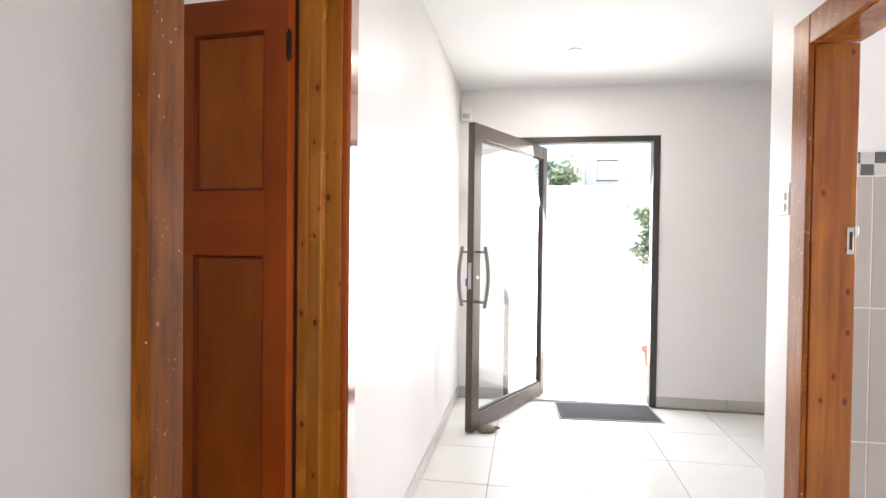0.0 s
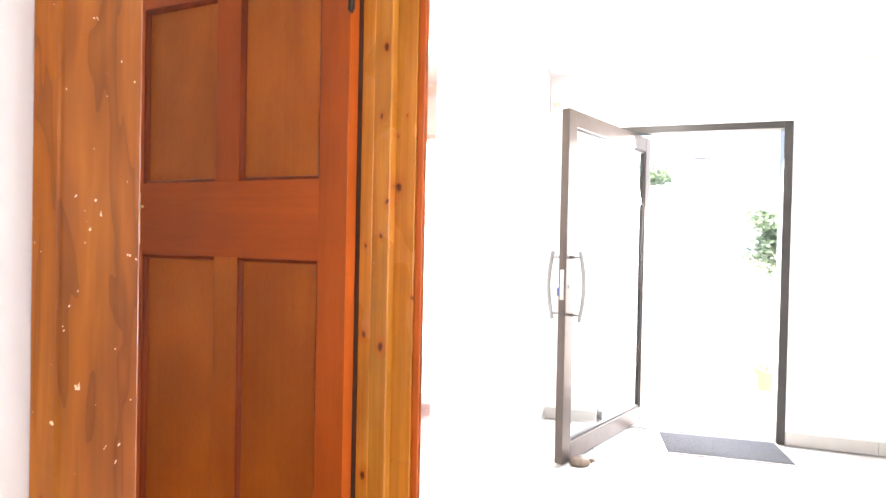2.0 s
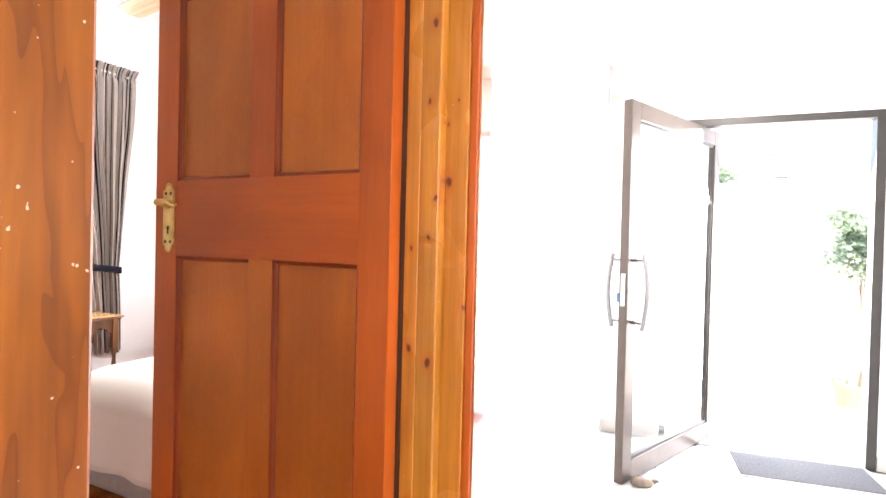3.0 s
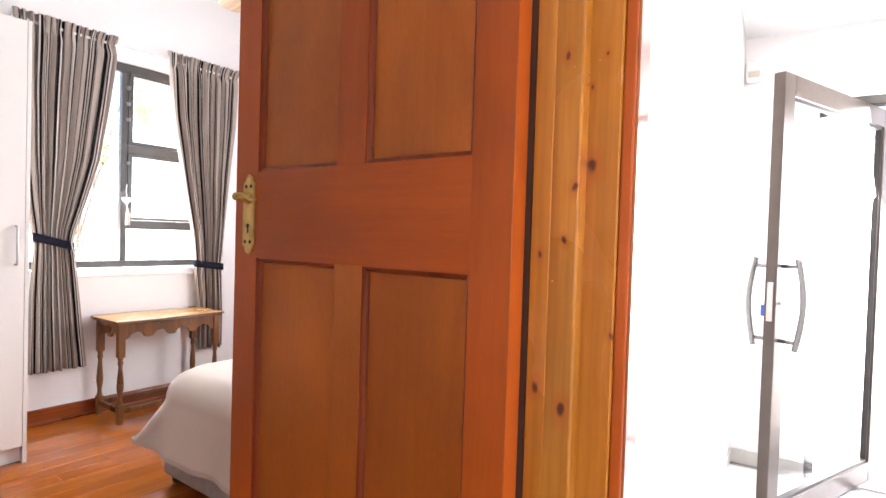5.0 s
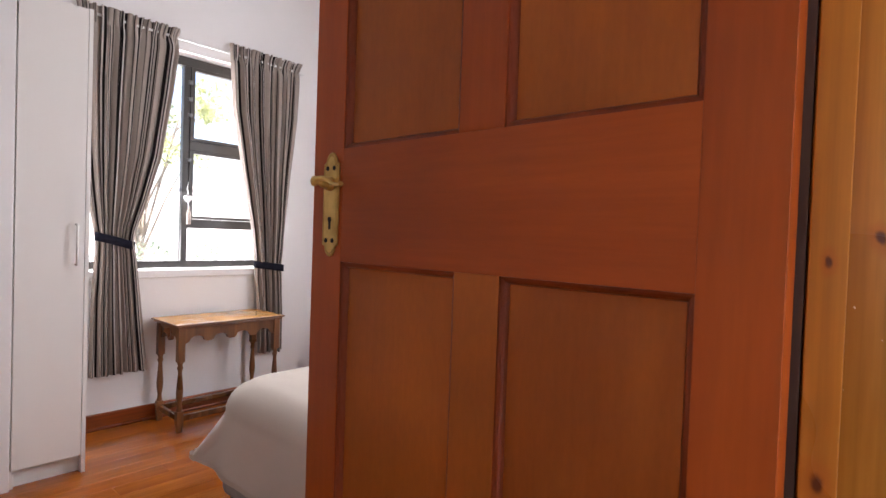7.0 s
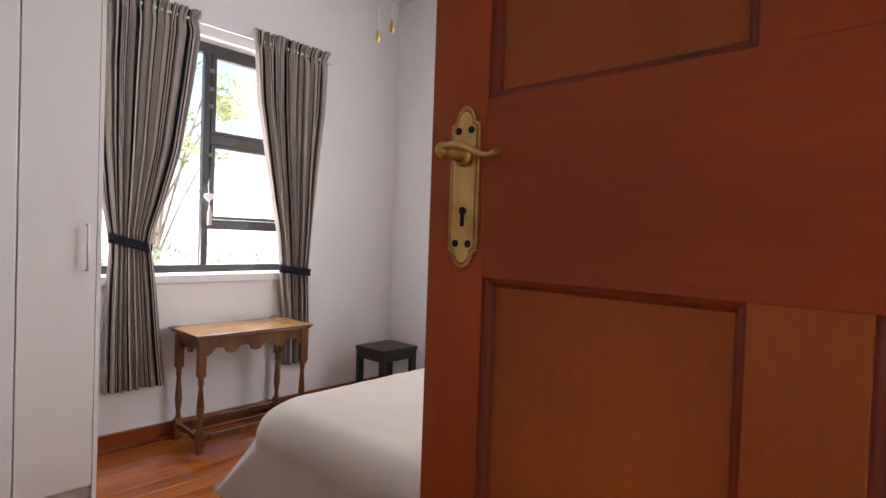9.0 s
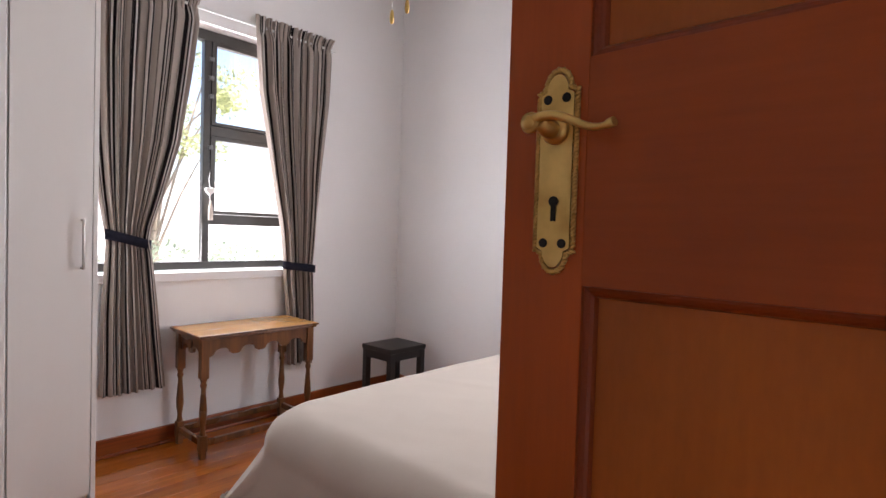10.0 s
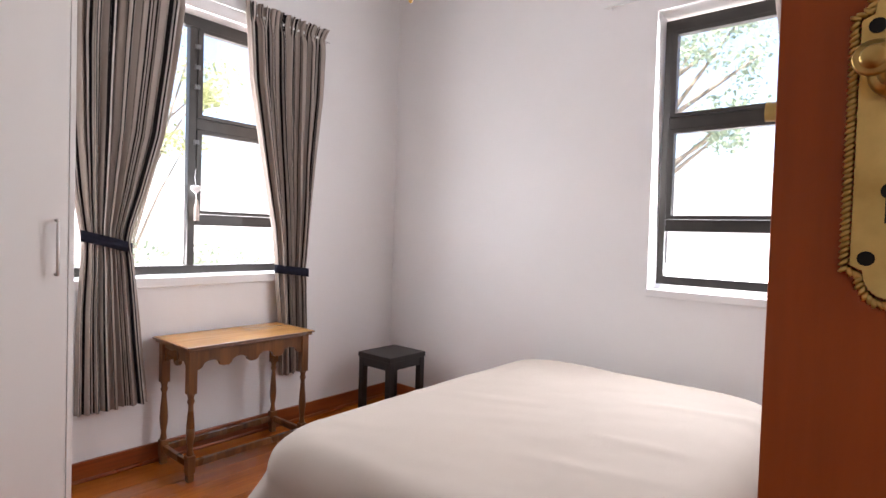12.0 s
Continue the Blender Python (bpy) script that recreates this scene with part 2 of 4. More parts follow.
STEEL = material("brushed_steel", (0.62, 0.60, 0.57), 0.42, 1.0, vary=0.06, scale=40, bump=0.02)
DOORSTEEL = material("satin_steel_pull", (0.27, 0.265, 0.26), 0.32, 1.0, vary=0.06, scale=40, bump=0.02)
BRASS = material("worn_brass", (0.70, 0.49, 0.17), 0.36, 1.0, vary=0.16, scale=35, bump=0.04, other=(0.48, 0.31, 0.095))
BLACK = material("black_void", (0.012, 0.011, 0.010), 0.8, vary=0.1)
HINGE = material("dark_iron_hinge", (0.06, 0.05, 0.04), 0.45, 0.8, vary=0.3, scale=60, bump=0.1)
WHITEPLASTIC = material("white_plastic", (0.78, 0.78, 0.76), 0.3, vary=0.02)
LINEN = material("cream_bedspread", (0.56, 0.490, 0.425), 0.9, vary=0.03, scale=3, bump=0.25, fine=420, spec=0.1)
BEDBASE = material("grey_bed_base_fabric", (0.36, 0.33, 0.31), 0.95, vary=0.08, scale=30, bump=0.2, fine=300, spec=0.1)
MATT = material("grey_doormat_fibre", (0.085, 0.087, 0.095), 0.95, vary=0.25, scale=90, bump=0.6, fine=260, spec=0.1)
NAVY = material("navy_tieback_cloth", (0.018, 0.018, 0.030), 0.9, vary=0.2, scale=60, bump=0.2, spec=0.1)


def striped_cloth(name):
    """Taupe curtain cloth with groups of fine black stripes that follow the folds."""
    m = bpy.data.materials.new(name)
    m.use_nodes = True
    n, l = m.node_tree.nodes, m.node_tree.links
    b = n["Principled BSDF"]
    b.inputs["Roughness"].default_value = 0.95
    b.inputs["Specular IOR Level"].default_value = 0.1
    uv = n.new("ShaderNodeUVMap")
    sep = n.new("ShaderNodeSeparateXYZ")
    l.new(uv.outputs["UV"], sep.inputs["Vector"])
    mul = n.new("ShaderNodeMath")
    mul.operation = "MULTIPLY"
    mul.inputs[1].default_value = 4.3
    l.new(sep.outputs["X"], mul.inputs[0])
    fr = n.new("ShaderNodeMath")
    fr.operation = "FRACT"
    l.new(mul.outputs["Value"], fr.inputs[0])
    ramp = n.new("ShaderNodeValToRGB")
    ramp.color_ramp.interpolation = "CONSTANT"
    taupe, dark, pale = (0.36, 0.305, 0.268, 1), (0.014, 0.011, 0.012, 1), (0.52, 0.47, 0.43, 1)
    stops = [(0.0, taupe), (0.34, dark), (0.38, pale), (0.43, dark), (0.47, pale), (0.52, dark), (0.58, pale), (0.63, dark), (0.67, pale), (0.72, dark), (0.76, taupe), (0.955, dark), (0.98, taupe)]
    e = ramp.color_ramp.elements
    e[0].position, e[0].color = stops[0]
    e[1].position, e[1].color = stops[-1]
    for p, c in stops[1:-1]:
        x = e.new(p)
        x.color = c
    l.new(fr.outputs["Value"], ramp.inputs["Fac"])
    l.new(ramp.outputs["Color"], b.inputs["Base Color"])
    co = n.new("ShaderNodeTexCoord")
    no = n.new("ShaderNodeTexNoise")
    no.inputs["Scale"].default_value = 500
    l.new(co.outputs["Object"], no.inputs["Vector"])
    bp = n.new("ShaderNodeBump")
    bp.inputs["Strength"].default_value = 0.2
    bp.inputs["Distance"].default_value = 0.003
    l.new(no.outputs["Fac"], bp.inputs["Height"])
    l.new(bp.outputs["Normal"], b.inputs["Normal"])
    return m


CLOTH = striped_cloth("striped_curtain_cloth")
GLASS = glass_material("clear_glass")
GLASS_DOOR = glass_material("door_glass", (0.97, 0.99, 0.98))
BLUE = material("blue_key_tag", (0.02, 0.11, 0.55), 0.35, vary=0.05)
PAVING = material("pale_paving", (0.60, 0.58, 0.54), 0.85, vary=0.1, scale=4, bump=0.2)
BARK = material("grey_bark", (0.32, 0.27, 0.21), 0.9, vary=0.2, scale=14, stretch=(3, 3, 0.6), bump=0.6)
LEAF = material("green_leaf", (0.115, 0.150, 0.110), 0.38, vary=0.25, scale=8, bump=0.0, obvary=0.2)
LEAF_YELLOW = material("yellow_green_leaf", (0.22, 0.24, 0.10), 0.5, vary=0.2, scale=8, bump=0.0)
for leaf_mat, glow in ((LEAF, (0.46, 0.56, 0.40, 1)), (LEAF_YELLOW, (0.56, 0.60, 0.32, 1))):
    ln, ll = leaf_mat.node_tree.nodes, leaf_mat.node_tree.links
    tr = ln.new("ShaderNodeBsdfTranslucent")
    tr.inputs["Color"].default_value = glow
    mx = ln.new("ShaderNodeMixShader")
    mx.inputs["Fac"].default_value = 0.55
    ll.new(ln["Principled BSDF"].outputs["BSDF"], mx.inputs[1])
    ll.new(tr.outputs["BSDF"], mx.inputs[2])
    ll.new(mx.outputs["Shader"], ln["Material Output"].inputs["Surface"])
TERRACOTTA = material("terracotta", (0.46, 0.20, 0.11), 0.8, vary=0.1, scale=14, bump=0.1)
CATCH = material("grey_plastic_catch", (0.13, 0.135, 0.14), 0.4, vary=0.1)
FANWOOD = wood("pale_fan_blade_wood", (0.60, 0.40, 0.20), (0.48, 0.29, 0.13), 0.35, along=0)


# ---- building helpers ----
def box(bm, lo, hi, bevel=0.0):
    lo, hi = [min(a, b) for a, b in zip(lo, hi)], [max(a, b) for a, b in zip(lo, hi)]
    vs = [bm.verts.new((x, y, z)) for x in (lo[0], hi[0]) for y in (lo[1], hi[1]) for z in (lo[2], hi[2])]
    fs = [bm.faces.new([vs[i] for i in q]) for q in ((0, 1, 3, 2), (4, 6, 7, 5), (0, 4, 5, 1), (2, 3, 7, 6), (0, 2, 6, 4), (1, 5, 7, 3))]
    if bevel:
        edges = list({e for f in fs for e in f.edges})
        bmesh.ops.bevel(bm, geom=edges, offset=bevel, segments=2, affect="EDGES", profile=0.5)
    return bm


def boxed(lo, hi, bevel=0.0):
    return box(bmesh.new(), lo, hi, bevel)


def lathe(profile, seg=20, centre=(0, 0)):
    """A turned piece round z: rows of (radius, height)."""
    bm = bmesh.new()
    rings = []
    for r, z in profile:
        rings.append([bm.verts.new((centre[0] + r * math.cos(2 * math.pi * i / seg), centre[1] + r * math.sin(2 * math.pi * i / seg), z)) for i in range(seg)])
    for a, b in zip(rings, rings[1:]):
        for i in range(seg):
            f = bm.faces.new((a[i], a[(i + 1) % seg], b[(i + 1) % seg], b[i]))
            f.smooth = True
    bm.faces.new(list(reversed(rings[0])))
    bm.faces.new(rings[-1])
    return bm


def tube(points, radius, seg=10, radii=None):
    """A round bar along a line of points."""
    bm = bmesh.new()
    pts = [Vector(p) for p in points]
    rings = []
    side = None
    for i, p in enumerate(pts):
        d = (pts[min(i + 1, len(pts) - 1)] - pts[max(i - 1, 0)]).normalized()
        if side is None:
            side = d.orthogonal().normalized()
        side = (side - d * side.dot(d)).normalized()
        up = d.cross(side)
        r = radii[i] if radii else radius
        rings.append([bm.verts.new(p + r * (side * math.cos(2 * math.pi * k / seg) + up * math.sin(2 * math.pi * k / seg))) for k in range(seg)])
    for a, b in zip(rings, rings[1:]):
        for k in range(seg):
            f = bm.faces.new((a[k], a[(k + 1) % seg], b[(k + 1) % seg], b[k]))
            f.smooth = True
    bm.faces.new(list(reversed(rings[0])))
    bm.faces.new(rings[-1])
    return bm


def prism(outline, y0, y1):
    """An outline in x and z pulled along y."""
    bm = bmesh.new()
    a = [bm.verts.new((x, y0, z)) for x, z in outline]
    b = [bm.verts.new((x, y1, z)) for x, z in outline]
    bm.faces.new(a)
    bm.faces.new(list(reversed(b)))
    n = len(a)
    for i in range(n):
        bm.faces.new((a[i], b[i], b[(i + 1) % n], a[(i + 1) % n]))
    bmesh.ops.recalc_face_normals(bm, faces=bm.faces)
    return bm


def mesh_of(name, bm, mat):
    bmesh.ops.recalc_face_normals(bm, faces=bm.faces)
    me = bpy.data.meshes.new(name)
    bm.to_mesh(me)
    bm.free()
    me.materials.append(mat)
    return me


def part(name, bm, mat, parent=None, label="", at=None):
    ob = new(name, mesh_of(name, bm, mat))
    if parent is not None:
        ob.parent = parent
    if at is not None:
        ob.matrix_basis = at
    return tagged(ob, label)


def thing(name, label, category, at=None, group="", kind=""):
    ob = new(name)
    ob.empty_display_size = 0.05
    if at is not None:
        ob.matrix_basis = at
    return tagged(ob, label, category, group, kind)


def structure(name, bm, mat, label, category, at=None):
    return tagged(part(name, bm, mat, None, "", at), label, category, "", "structure")

# ---- setting: bedroom ----
XA, YB, YS, HB = -4.21, 3.66, -1.1, 3.15      # window wall, second window wall, near wall, ceiling
WA = dict(y0=1.48, y1=2.84, z0=0.965, z1=2.43)  # window in the wall at XA
WB = dict(x0=-2.268, x1=-0.99, z0=0.978, z1=2.47)  # window in the wall at YB
HH, VF, VE = 2.46, 2.80, -3.6                   # hall: ceiling, front wall, end wall
DOOR_H = 1.99


def wall_with_hole(lo, hi, axis, a0, a1, z0, z1):
    """A thick wall from lo to hi with one opening along the given axis."""
    bm = bmesh.new()
    def span(s0, s1, zz0, zz1):
        l, h = list(lo), list(hi)
        l[axis], h[axis], l[2], h[2] = s0, s1, zz0, zz1
        box(bm, l, h)
    span(lo[axis], a0, lo[2], hi[2])
    span(a1, hi[axis], lo[2], hi[2])
    if z0 > lo[2]:
        span(a0, a1, lo[2], z0)
    span(a0, a1, z1, hi[2])
    return bm


structure("wall_west", wall_with_hole((XA - 0.23, YS - 0.2, 0), (XA, YB + 0.23, HB), 1, WA["y0"], WA["y1"], WA["z0"], WA["z1"]), WALL, "white painted bedroom wall with a recessed window", "wall")
structure("wall_north", wall_with_hole((XA, YB, 0), (-0.70, YB + 0.23, HB), 0, WB["x0"], WB["x1"], WB["z0"], WB["z1"]), WALL, "white painted bedroom wall with a second window", "wall")
structure("wall_south", boxed((XA, YS - 0.2, 0), (-0.40, YS, HB)), WALL, "plain white bedroom wall", "wall")
structure("wall_pier", boxed((XA, YS, 0), (-3.60, 1.078, HB), 0.004), WALL, "white painted pier beside the wardrobe", "wall")
structure("ceiling_bedroom", boxed((XA - 0.23, YS - 0.2, HB), (-0.30, YB + 0.23, HB + 0.1)), CEIL, "white bedroom ceiling", "ceiling")
structure("floor", boxed((XA - 0.23, YS - 0.2, -0.12), (-0.45, YB + 0.23, -0.014)), BLACK, "dark underfloor below the bedroom boards", "floor")

# wall between bedroom and hall, with the doorway (hall axes)
bm = wall_with_hole((-0.18, VE, 0), (-0.028, VF, HB), 1, -0.80, 0.078, 0, DOOR_H + 0.03)
structure("wall_passage", bm, WALL, "white painted wall between hall and bedroom", "wall", HALL)
# hall walls
bm = wall_with_hole((-0.18, VF, 0), (4.2, VF + 0.16, HB), 0, 0.335, 1.505, 0, 2.075)
structure("wall_front", bm, WALL, "white front wall with the entrance opening", "wall", HALL)
bm = wall_with_hole((1.46, VE - 0.16, 0), (1.60, 0.81, HB), 1, -0.34, 0.51, 0, 1.955)
structure("wall_bathroom", bm, WALL, "white passage wall with the bathroom doorway", "wall", HALL)
structure("wall_hall_east", boxed((4.2, 0.66, 0), (4.36, VF + 0.16, HB)), WALL, "plain white hall wall", "wall", HALL)
structure("wall_nook", boxed((1.60, 0.66, 0), (4.2, 0.81, HB)), WALL, "plain white wall of the widened hall", "wall", HALL)
# out of view; its opening is assumed, to admit added light from behind
structure("wall_end", wall_with_hole((-0.18, VE - 0.16, 0), (1.46, VE, HB), 0, 0.20, 1.30, 0.90, 2.15), WALL, "white wall closing the passage, with an assumed window opening", "wall", HALL)
structure("wall_bathroom_far", wall_with_hole((4.2, -2.3, 0), (4.36, 0.66, HB), 1, -1.0, 0.3, 1.0, 2.1), WALL, "plain white bathroom wall with a window", "wall", HALL)
structure("ceiling_hall", box(boxed((-0.027, -2.3, HH), (4.2, VF, HH + 0.06)), (-0.027, VE, HH), (1.46, -2.3, HH + 0.06)), CEIL, "white hall ceiling", "ceiling", HALL)
structure("wall_bathroom_side", boxed((1.60, -2.3, 0), (4.2, -2.16, HB)), WALL, "plain white bathroom side wall", "wall", HALL)
structure("ground", boxed((-400, -400, -0.9), (400, 400, -0.52)), PAVING, "pale sunlit paving and ground outside", "ground")

# ---- doorway between passage and bedroom (hall axes) ----
door_set = thing("door_frame", "varnished pine door frame with worn orange architraves", "door frame", HALL, kind="structure")


part("architrave", boxed((-0.028, -0.839, 0.0), (0.002, -0.765, 2.07), 0.003), ARCHWOOD, door_set, "chipped orange-brown varnished casing")
part("architrave", boxed((-0.0405, 0.0605, 0.0), (-0.0195, 0.135, 2.07), 0.003), GLOSSARCH, door_set, "glossy red-brown varnished casing")
part("head_architrave", boxed((-0.028, -0.765, DOOR_H - 0.005), (-0.012, 0.0605, 2.07), 0.004), ARCHWOOD, door_set)
part("jamb_lining", boxed((-0.164, 0.050, 0.0), (-0.0415, 0.077, DOOR_H), 0.003), PINE, door_set, "knotty yellow pine lining")
part("door_stop", boxed((-0.165, 0.0135, 0.0), (-0.090, 0.0495, DOOR_H - 0.014), 0.004), PINE, door_set, "knotty yellow pine stop")
part("stop_bead", boxed((-0.1635, 0.0110, 0.0), (-0.133, 0.0140, DOOR_H - 0.014), 0.0012), PINE, door_set, "knotty yellow pine bead")
# closes the hinge gap; its shade is put into the colour
part("jamb_edge", boxed((-0.1795, 0.0135, 0.0), (-0.1655, 0.077, DOOR_H), 0.001), GAPSHADE, door_set, "rebate behind the door edge, coloured dark for the gap's shade")
part("casing_edge", boxed((-0.0410, 0.0530, 0.0), (-0.0230, 0.0600, DOOR_H), 0.003), REDWOOD, door_set, "red-brown stained edge")
part("jamb_lining", boxed((-0.176, -0.799, 0.0), (-0.029, -0.775, DOOR_H), 0.003), PINE, door_set)
part("door_stop", boxed((-0.115, -0.777, 0.0), (-0.025, -0.764, DOOR_H - 0.014), 0.004), PINE, door_set)
part("head_lining", boxed((-0.176, -0.775, DOOR_H), (-0.029, 0.077, DOOR_H + 0.026), 0.003), PINE, door_set)
part("architrave", boxed((-0.198, -0.868, 0.0), (-0.180, -0.79, 2.07), 0.004), ARCHWOOD, door_set)
part("architrave", boxed((-0.198, 0.018, 0.0), (-0.181, 0.10, 2.07), 0.004), ARCHWOOD, door_set)
part("threshold", boxed((-0.23, -0.775, -0.02), (-0.028, 0.049, 0.004), 0.003), BASEWOOD, door_set, "worn red-brown timber sill")

# ---- bedroom door leaf, open square to the wall ----
LEAF_W, LEAF_H, LEAF_T = 0.727, 1.950, 0.040
bedroom_door = thing("bedroom_door", "open four-panel door stained red-brown with brass handle", "door", pose(-0.586, 1.086, 0.012, 0, 0, 179.35))
# leaf axes: x from hinge to lock edge, y towards the passage, z up


def leaf_box(x0, x1, z0, z1, y0=-LEAF_T, y1=0.0, bevel=0.0008):
    return boxed((x0, y0, z0), (x1, y1, z1), bevel)


ST0, MU0, MU1, ST1 = 0.075, 0.314, 0.390, 0.645
Z_BOT, Z_L1, Z_U0, Z_U1 = 0.22, 1.191, 1.382, 1.852
part("stile", leaf_box(-0.002, ST0, 0, LEAF_H), REDWOOD, bedroom_door)
part("stile", leaf_box(ST1, LEAF_W, 0, LEAF_H), REDWOOD, bedroom_door)
for z0, z1, n in ((0, Z_BOT, "bottom_rail"), (Z_L1, Z_U0, "lock_rail"), (Z_U1, LEAF_H, "top_rail")):
    part(n, leaf_box(ST0, ST1, z0, z1, -LEAF_T + 0.0003, -0.0003, 0.0004), REDWOOD_X, bedroom_door)
for z0, z1 in ((Z_BOT, Z_L1), (Z_U0, Z_U1)):
    part("muntin", leaf_box(MU0, MU1, z0, z1, -LEAF_T + 0.0004, -0.0004), PANELWOOD if z0 < 1 else REDWOOD, bedroom_door)


def moulding(x0, x1, z0, z1, y):
    """A quarter-round bead running round a panel, mitred at the corners."""
    bm = bmesh.new()
    prof = [(0.0, 0.0), (0.0005, -0.0030), (0.0030, -0.0034), (0.0058, -0.0046), (0.0082, -0.0072), (0.0097, -0.0104), (0.0108, -0.0145), (0.0, -0.0145)]
    loops = []
    for cx, cz, sx, sz in ((x0, z0, 1, 1), (x1, z0, -1, 1), (x1, z1, -1, -1), (x0, z1, 1, -1)):
        loops.append([bm.verts.new((cx + sx * d, y + h, cz + sz * d)) for d, h in prof])
    for i in range(4):
        a, b = loops[i], loops[(i + 1) % 4]
        for k in range(len(prof)):
            bm.faces.new((a[k], b[k], b[(k + 1) % len(prof)], a[(k + 1) % len(prof)]))
    return bm


for x0, x1 in ((ST0, MU0), (MU1, ST1)):
    for z0, z1 in ((Z_BOT, Z_L1), (Z_U0, Z_U1)):
        p = part("panel", boxed((x0 - 0.004, -LEAF_T + 0.013, z0 - 0.004), (x1 + 0.004, -0.013, z1 + 0.004)), PANELWOOD, bedroom_door, "browner recessed panel")
        part("moulding", moulding(x0, x1, z0, z1, -0.0012), MOULDWOOD, p, "darker red moulding")


def hinge(z):
    bm = tube([(-0.007, 0.004, z - 0.045), (-0.007, 0.004, z + 0.045)], 0.0045)
    box(bm, (-0.013, -0.001, z - 0.038), (0.004, 0.002, z + 0.038), 0.001)
    part("hinge", bm, HINGE, bedroom_door, "dark iron butt hinge")


hinge(1.80)
hinge(0.22)

# brass handle: backplate with rope edge, scrolled lever, keyhole
PX, PZ = 0.672, 1.288                # middle of the plate on the leaf


def plate_outline(w, h, lobe):
    """Half-width and height of a plate whose ends narrow to a rounded lobe."""
    pts = []
    for s in (1, -1):
        end = [(w, h - lobe), (w, h - lobe * 0.72), (w * 0.72, h - lobe * 0.62)]
        arc = [(w * 0.66 * math.cos(a), h - lobe * 0.62 + lobe * 0.62 * math.sin(a)) for a in [math.pi * k / 8 for k in range(0, 9)]]
        half = end + arc[:] + [(-x, z) for x, z in reversed(end)]
        pts += half if s == 1 else [(-x, -z) for x, z in half]
    return pts


plate = part("backplate", prism([(PX + x, PZ + z) for x, z in plate_outline(0.0160, 0.083, 0.024)], 0.0, 0.004), BRASS, bedroom_door, "worn yellow brass backplate")
rope = bmesh.new()
line = plate_outline(0.0186, 0.0868, 0.026)
length, beads = 0.0, []
for (xa, za), (xb, zb) in zip(line, line[1:] + line[:1]):
    seg = math.hypot(xb - xa, zb - za)
    k = max(1, round(seg / 0.0031))
    beads += [(xa + (xb - xa) * i / k, za + (zb - za) * i / k, math.atan2(zb - za, xb - xa)) for i in range(k)]
for bx, bz, ang in beads:
    m = Matrix.Translation((PX + bx, 0.0022, PZ + bz)) @ Matrix.Rotation(-ang - 0.85, 4, "Y") @ Matrix.Diagonal((0.0036, 0.0029, 0.0017, 1))
    bmesh.ops.create_icosphere(rope, subdivisions=1, radius=1.0, matrix=m)
for f in rope.faces:
    f.smooth = True
part("rope_edge", rope, BRASS, plate)
key = lathe([(0.0045, 0.0), (0.0045, 0.0012)], 16)
box(key, (-0.0022, -0.017, 0.0), (0.0022, 0.0, 0.0012))
part("keyhole", key, BLACK, plate, "black keyhole", Matrix.Translation((PX, 0.0042, PZ - 0.026)) @ Matrix.Rotation(-math.pi / 2, 4, "X") @ Matrix.Scale(-1, 4, (0, 1, 0)))
for sx, sz in ((-0.0091, 0.0620), (0.0091, 0.0620), (-0.0091, -0.0620), (0.0091, -0.0620)):
    part("screw_hole", lathe([(0.0040, 0.0), (0.0040, 0.0010)], 12), BLACK, plate, "dark screw head", Matrix.Translation((PX + sx, 0.0042, PZ + sz)) @ Matrix.Rotation(-math.pi / 2, 4, "X"))
LZ = PZ + 0.035
lever = part("lever", tube([(PX, 0.004, LZ), (PX, 0.022, LZ), (PX + 0.001, 0.030, LZ + 0.004)], 0.008, 16, [0.010, 0.0075, 0.006]), BRASS, bedroom_door, "scrolled brass lever")
pts, rad = [], []
for k in range(19):
    q = k / 18
    pts.append((PX + 0.008 - 0.074 * q, 0.032 - 0.005 * math.sin(math.pi * q), LZ + 0.003 + 0.0055 * math.sin(5.6 * q + 0.25) - 0.005 * q))
    rad.append(0.0046 - 0.0022 * q + (0.0014 if q > 0.9 else 0))
part("grip", tube(pts, 0.006, 12, rad), BRASS, lever)
sc = lathe([(0.0, 0.0), (0.0075, 0.0), (0.0092, 0.0035), (0.0080, 0.0065), (0.0062, 0.0055), (0.0058, 0.0075), (0.0046, 0.0092), (0.0, 0.0098)], 20)
part("scroll", sc, BRASS, lever, "", Matrix.Translation((PX + 0.009, 0.027, LZ + 0.003)) @ Matrix.Rotation(-math.pi / 2, 4, "X"))
part("rose", lathe([(0.0, 0.0), (0.0125, 0.0), (0.0125, 0.004), (0.010, 0.009), (0.0, 0.010)], 20), BRASS, lever, "", Matrix.Translation((PX, 0.004, LZ)) @ Matrix.Rotation(-math.pi / 2, 4, "X"))
# the far side of the lock edge
part("backplate", boxed((PX - 0.02, -LEAF_T - 0.004, PZ - 0.095), (PX + 0.02, -LEAF_T, PZ + 0.095), 0.002), BRASS, bedroom_door)
part("lever", tube([(LEAF_W + 0.020, -LEAF_T - 0.044, LZ + 0.006), (PX + 0.02, -LEAF_T - 0.046, LZ + 0.004), (PX - 0.02, -LEAF_T - 0.046, LZ + 0.003), (PX - 0.075, -LEAF_T - 0.042, LZ - 0.004)], 0.007), BRASS, bedroom_door)

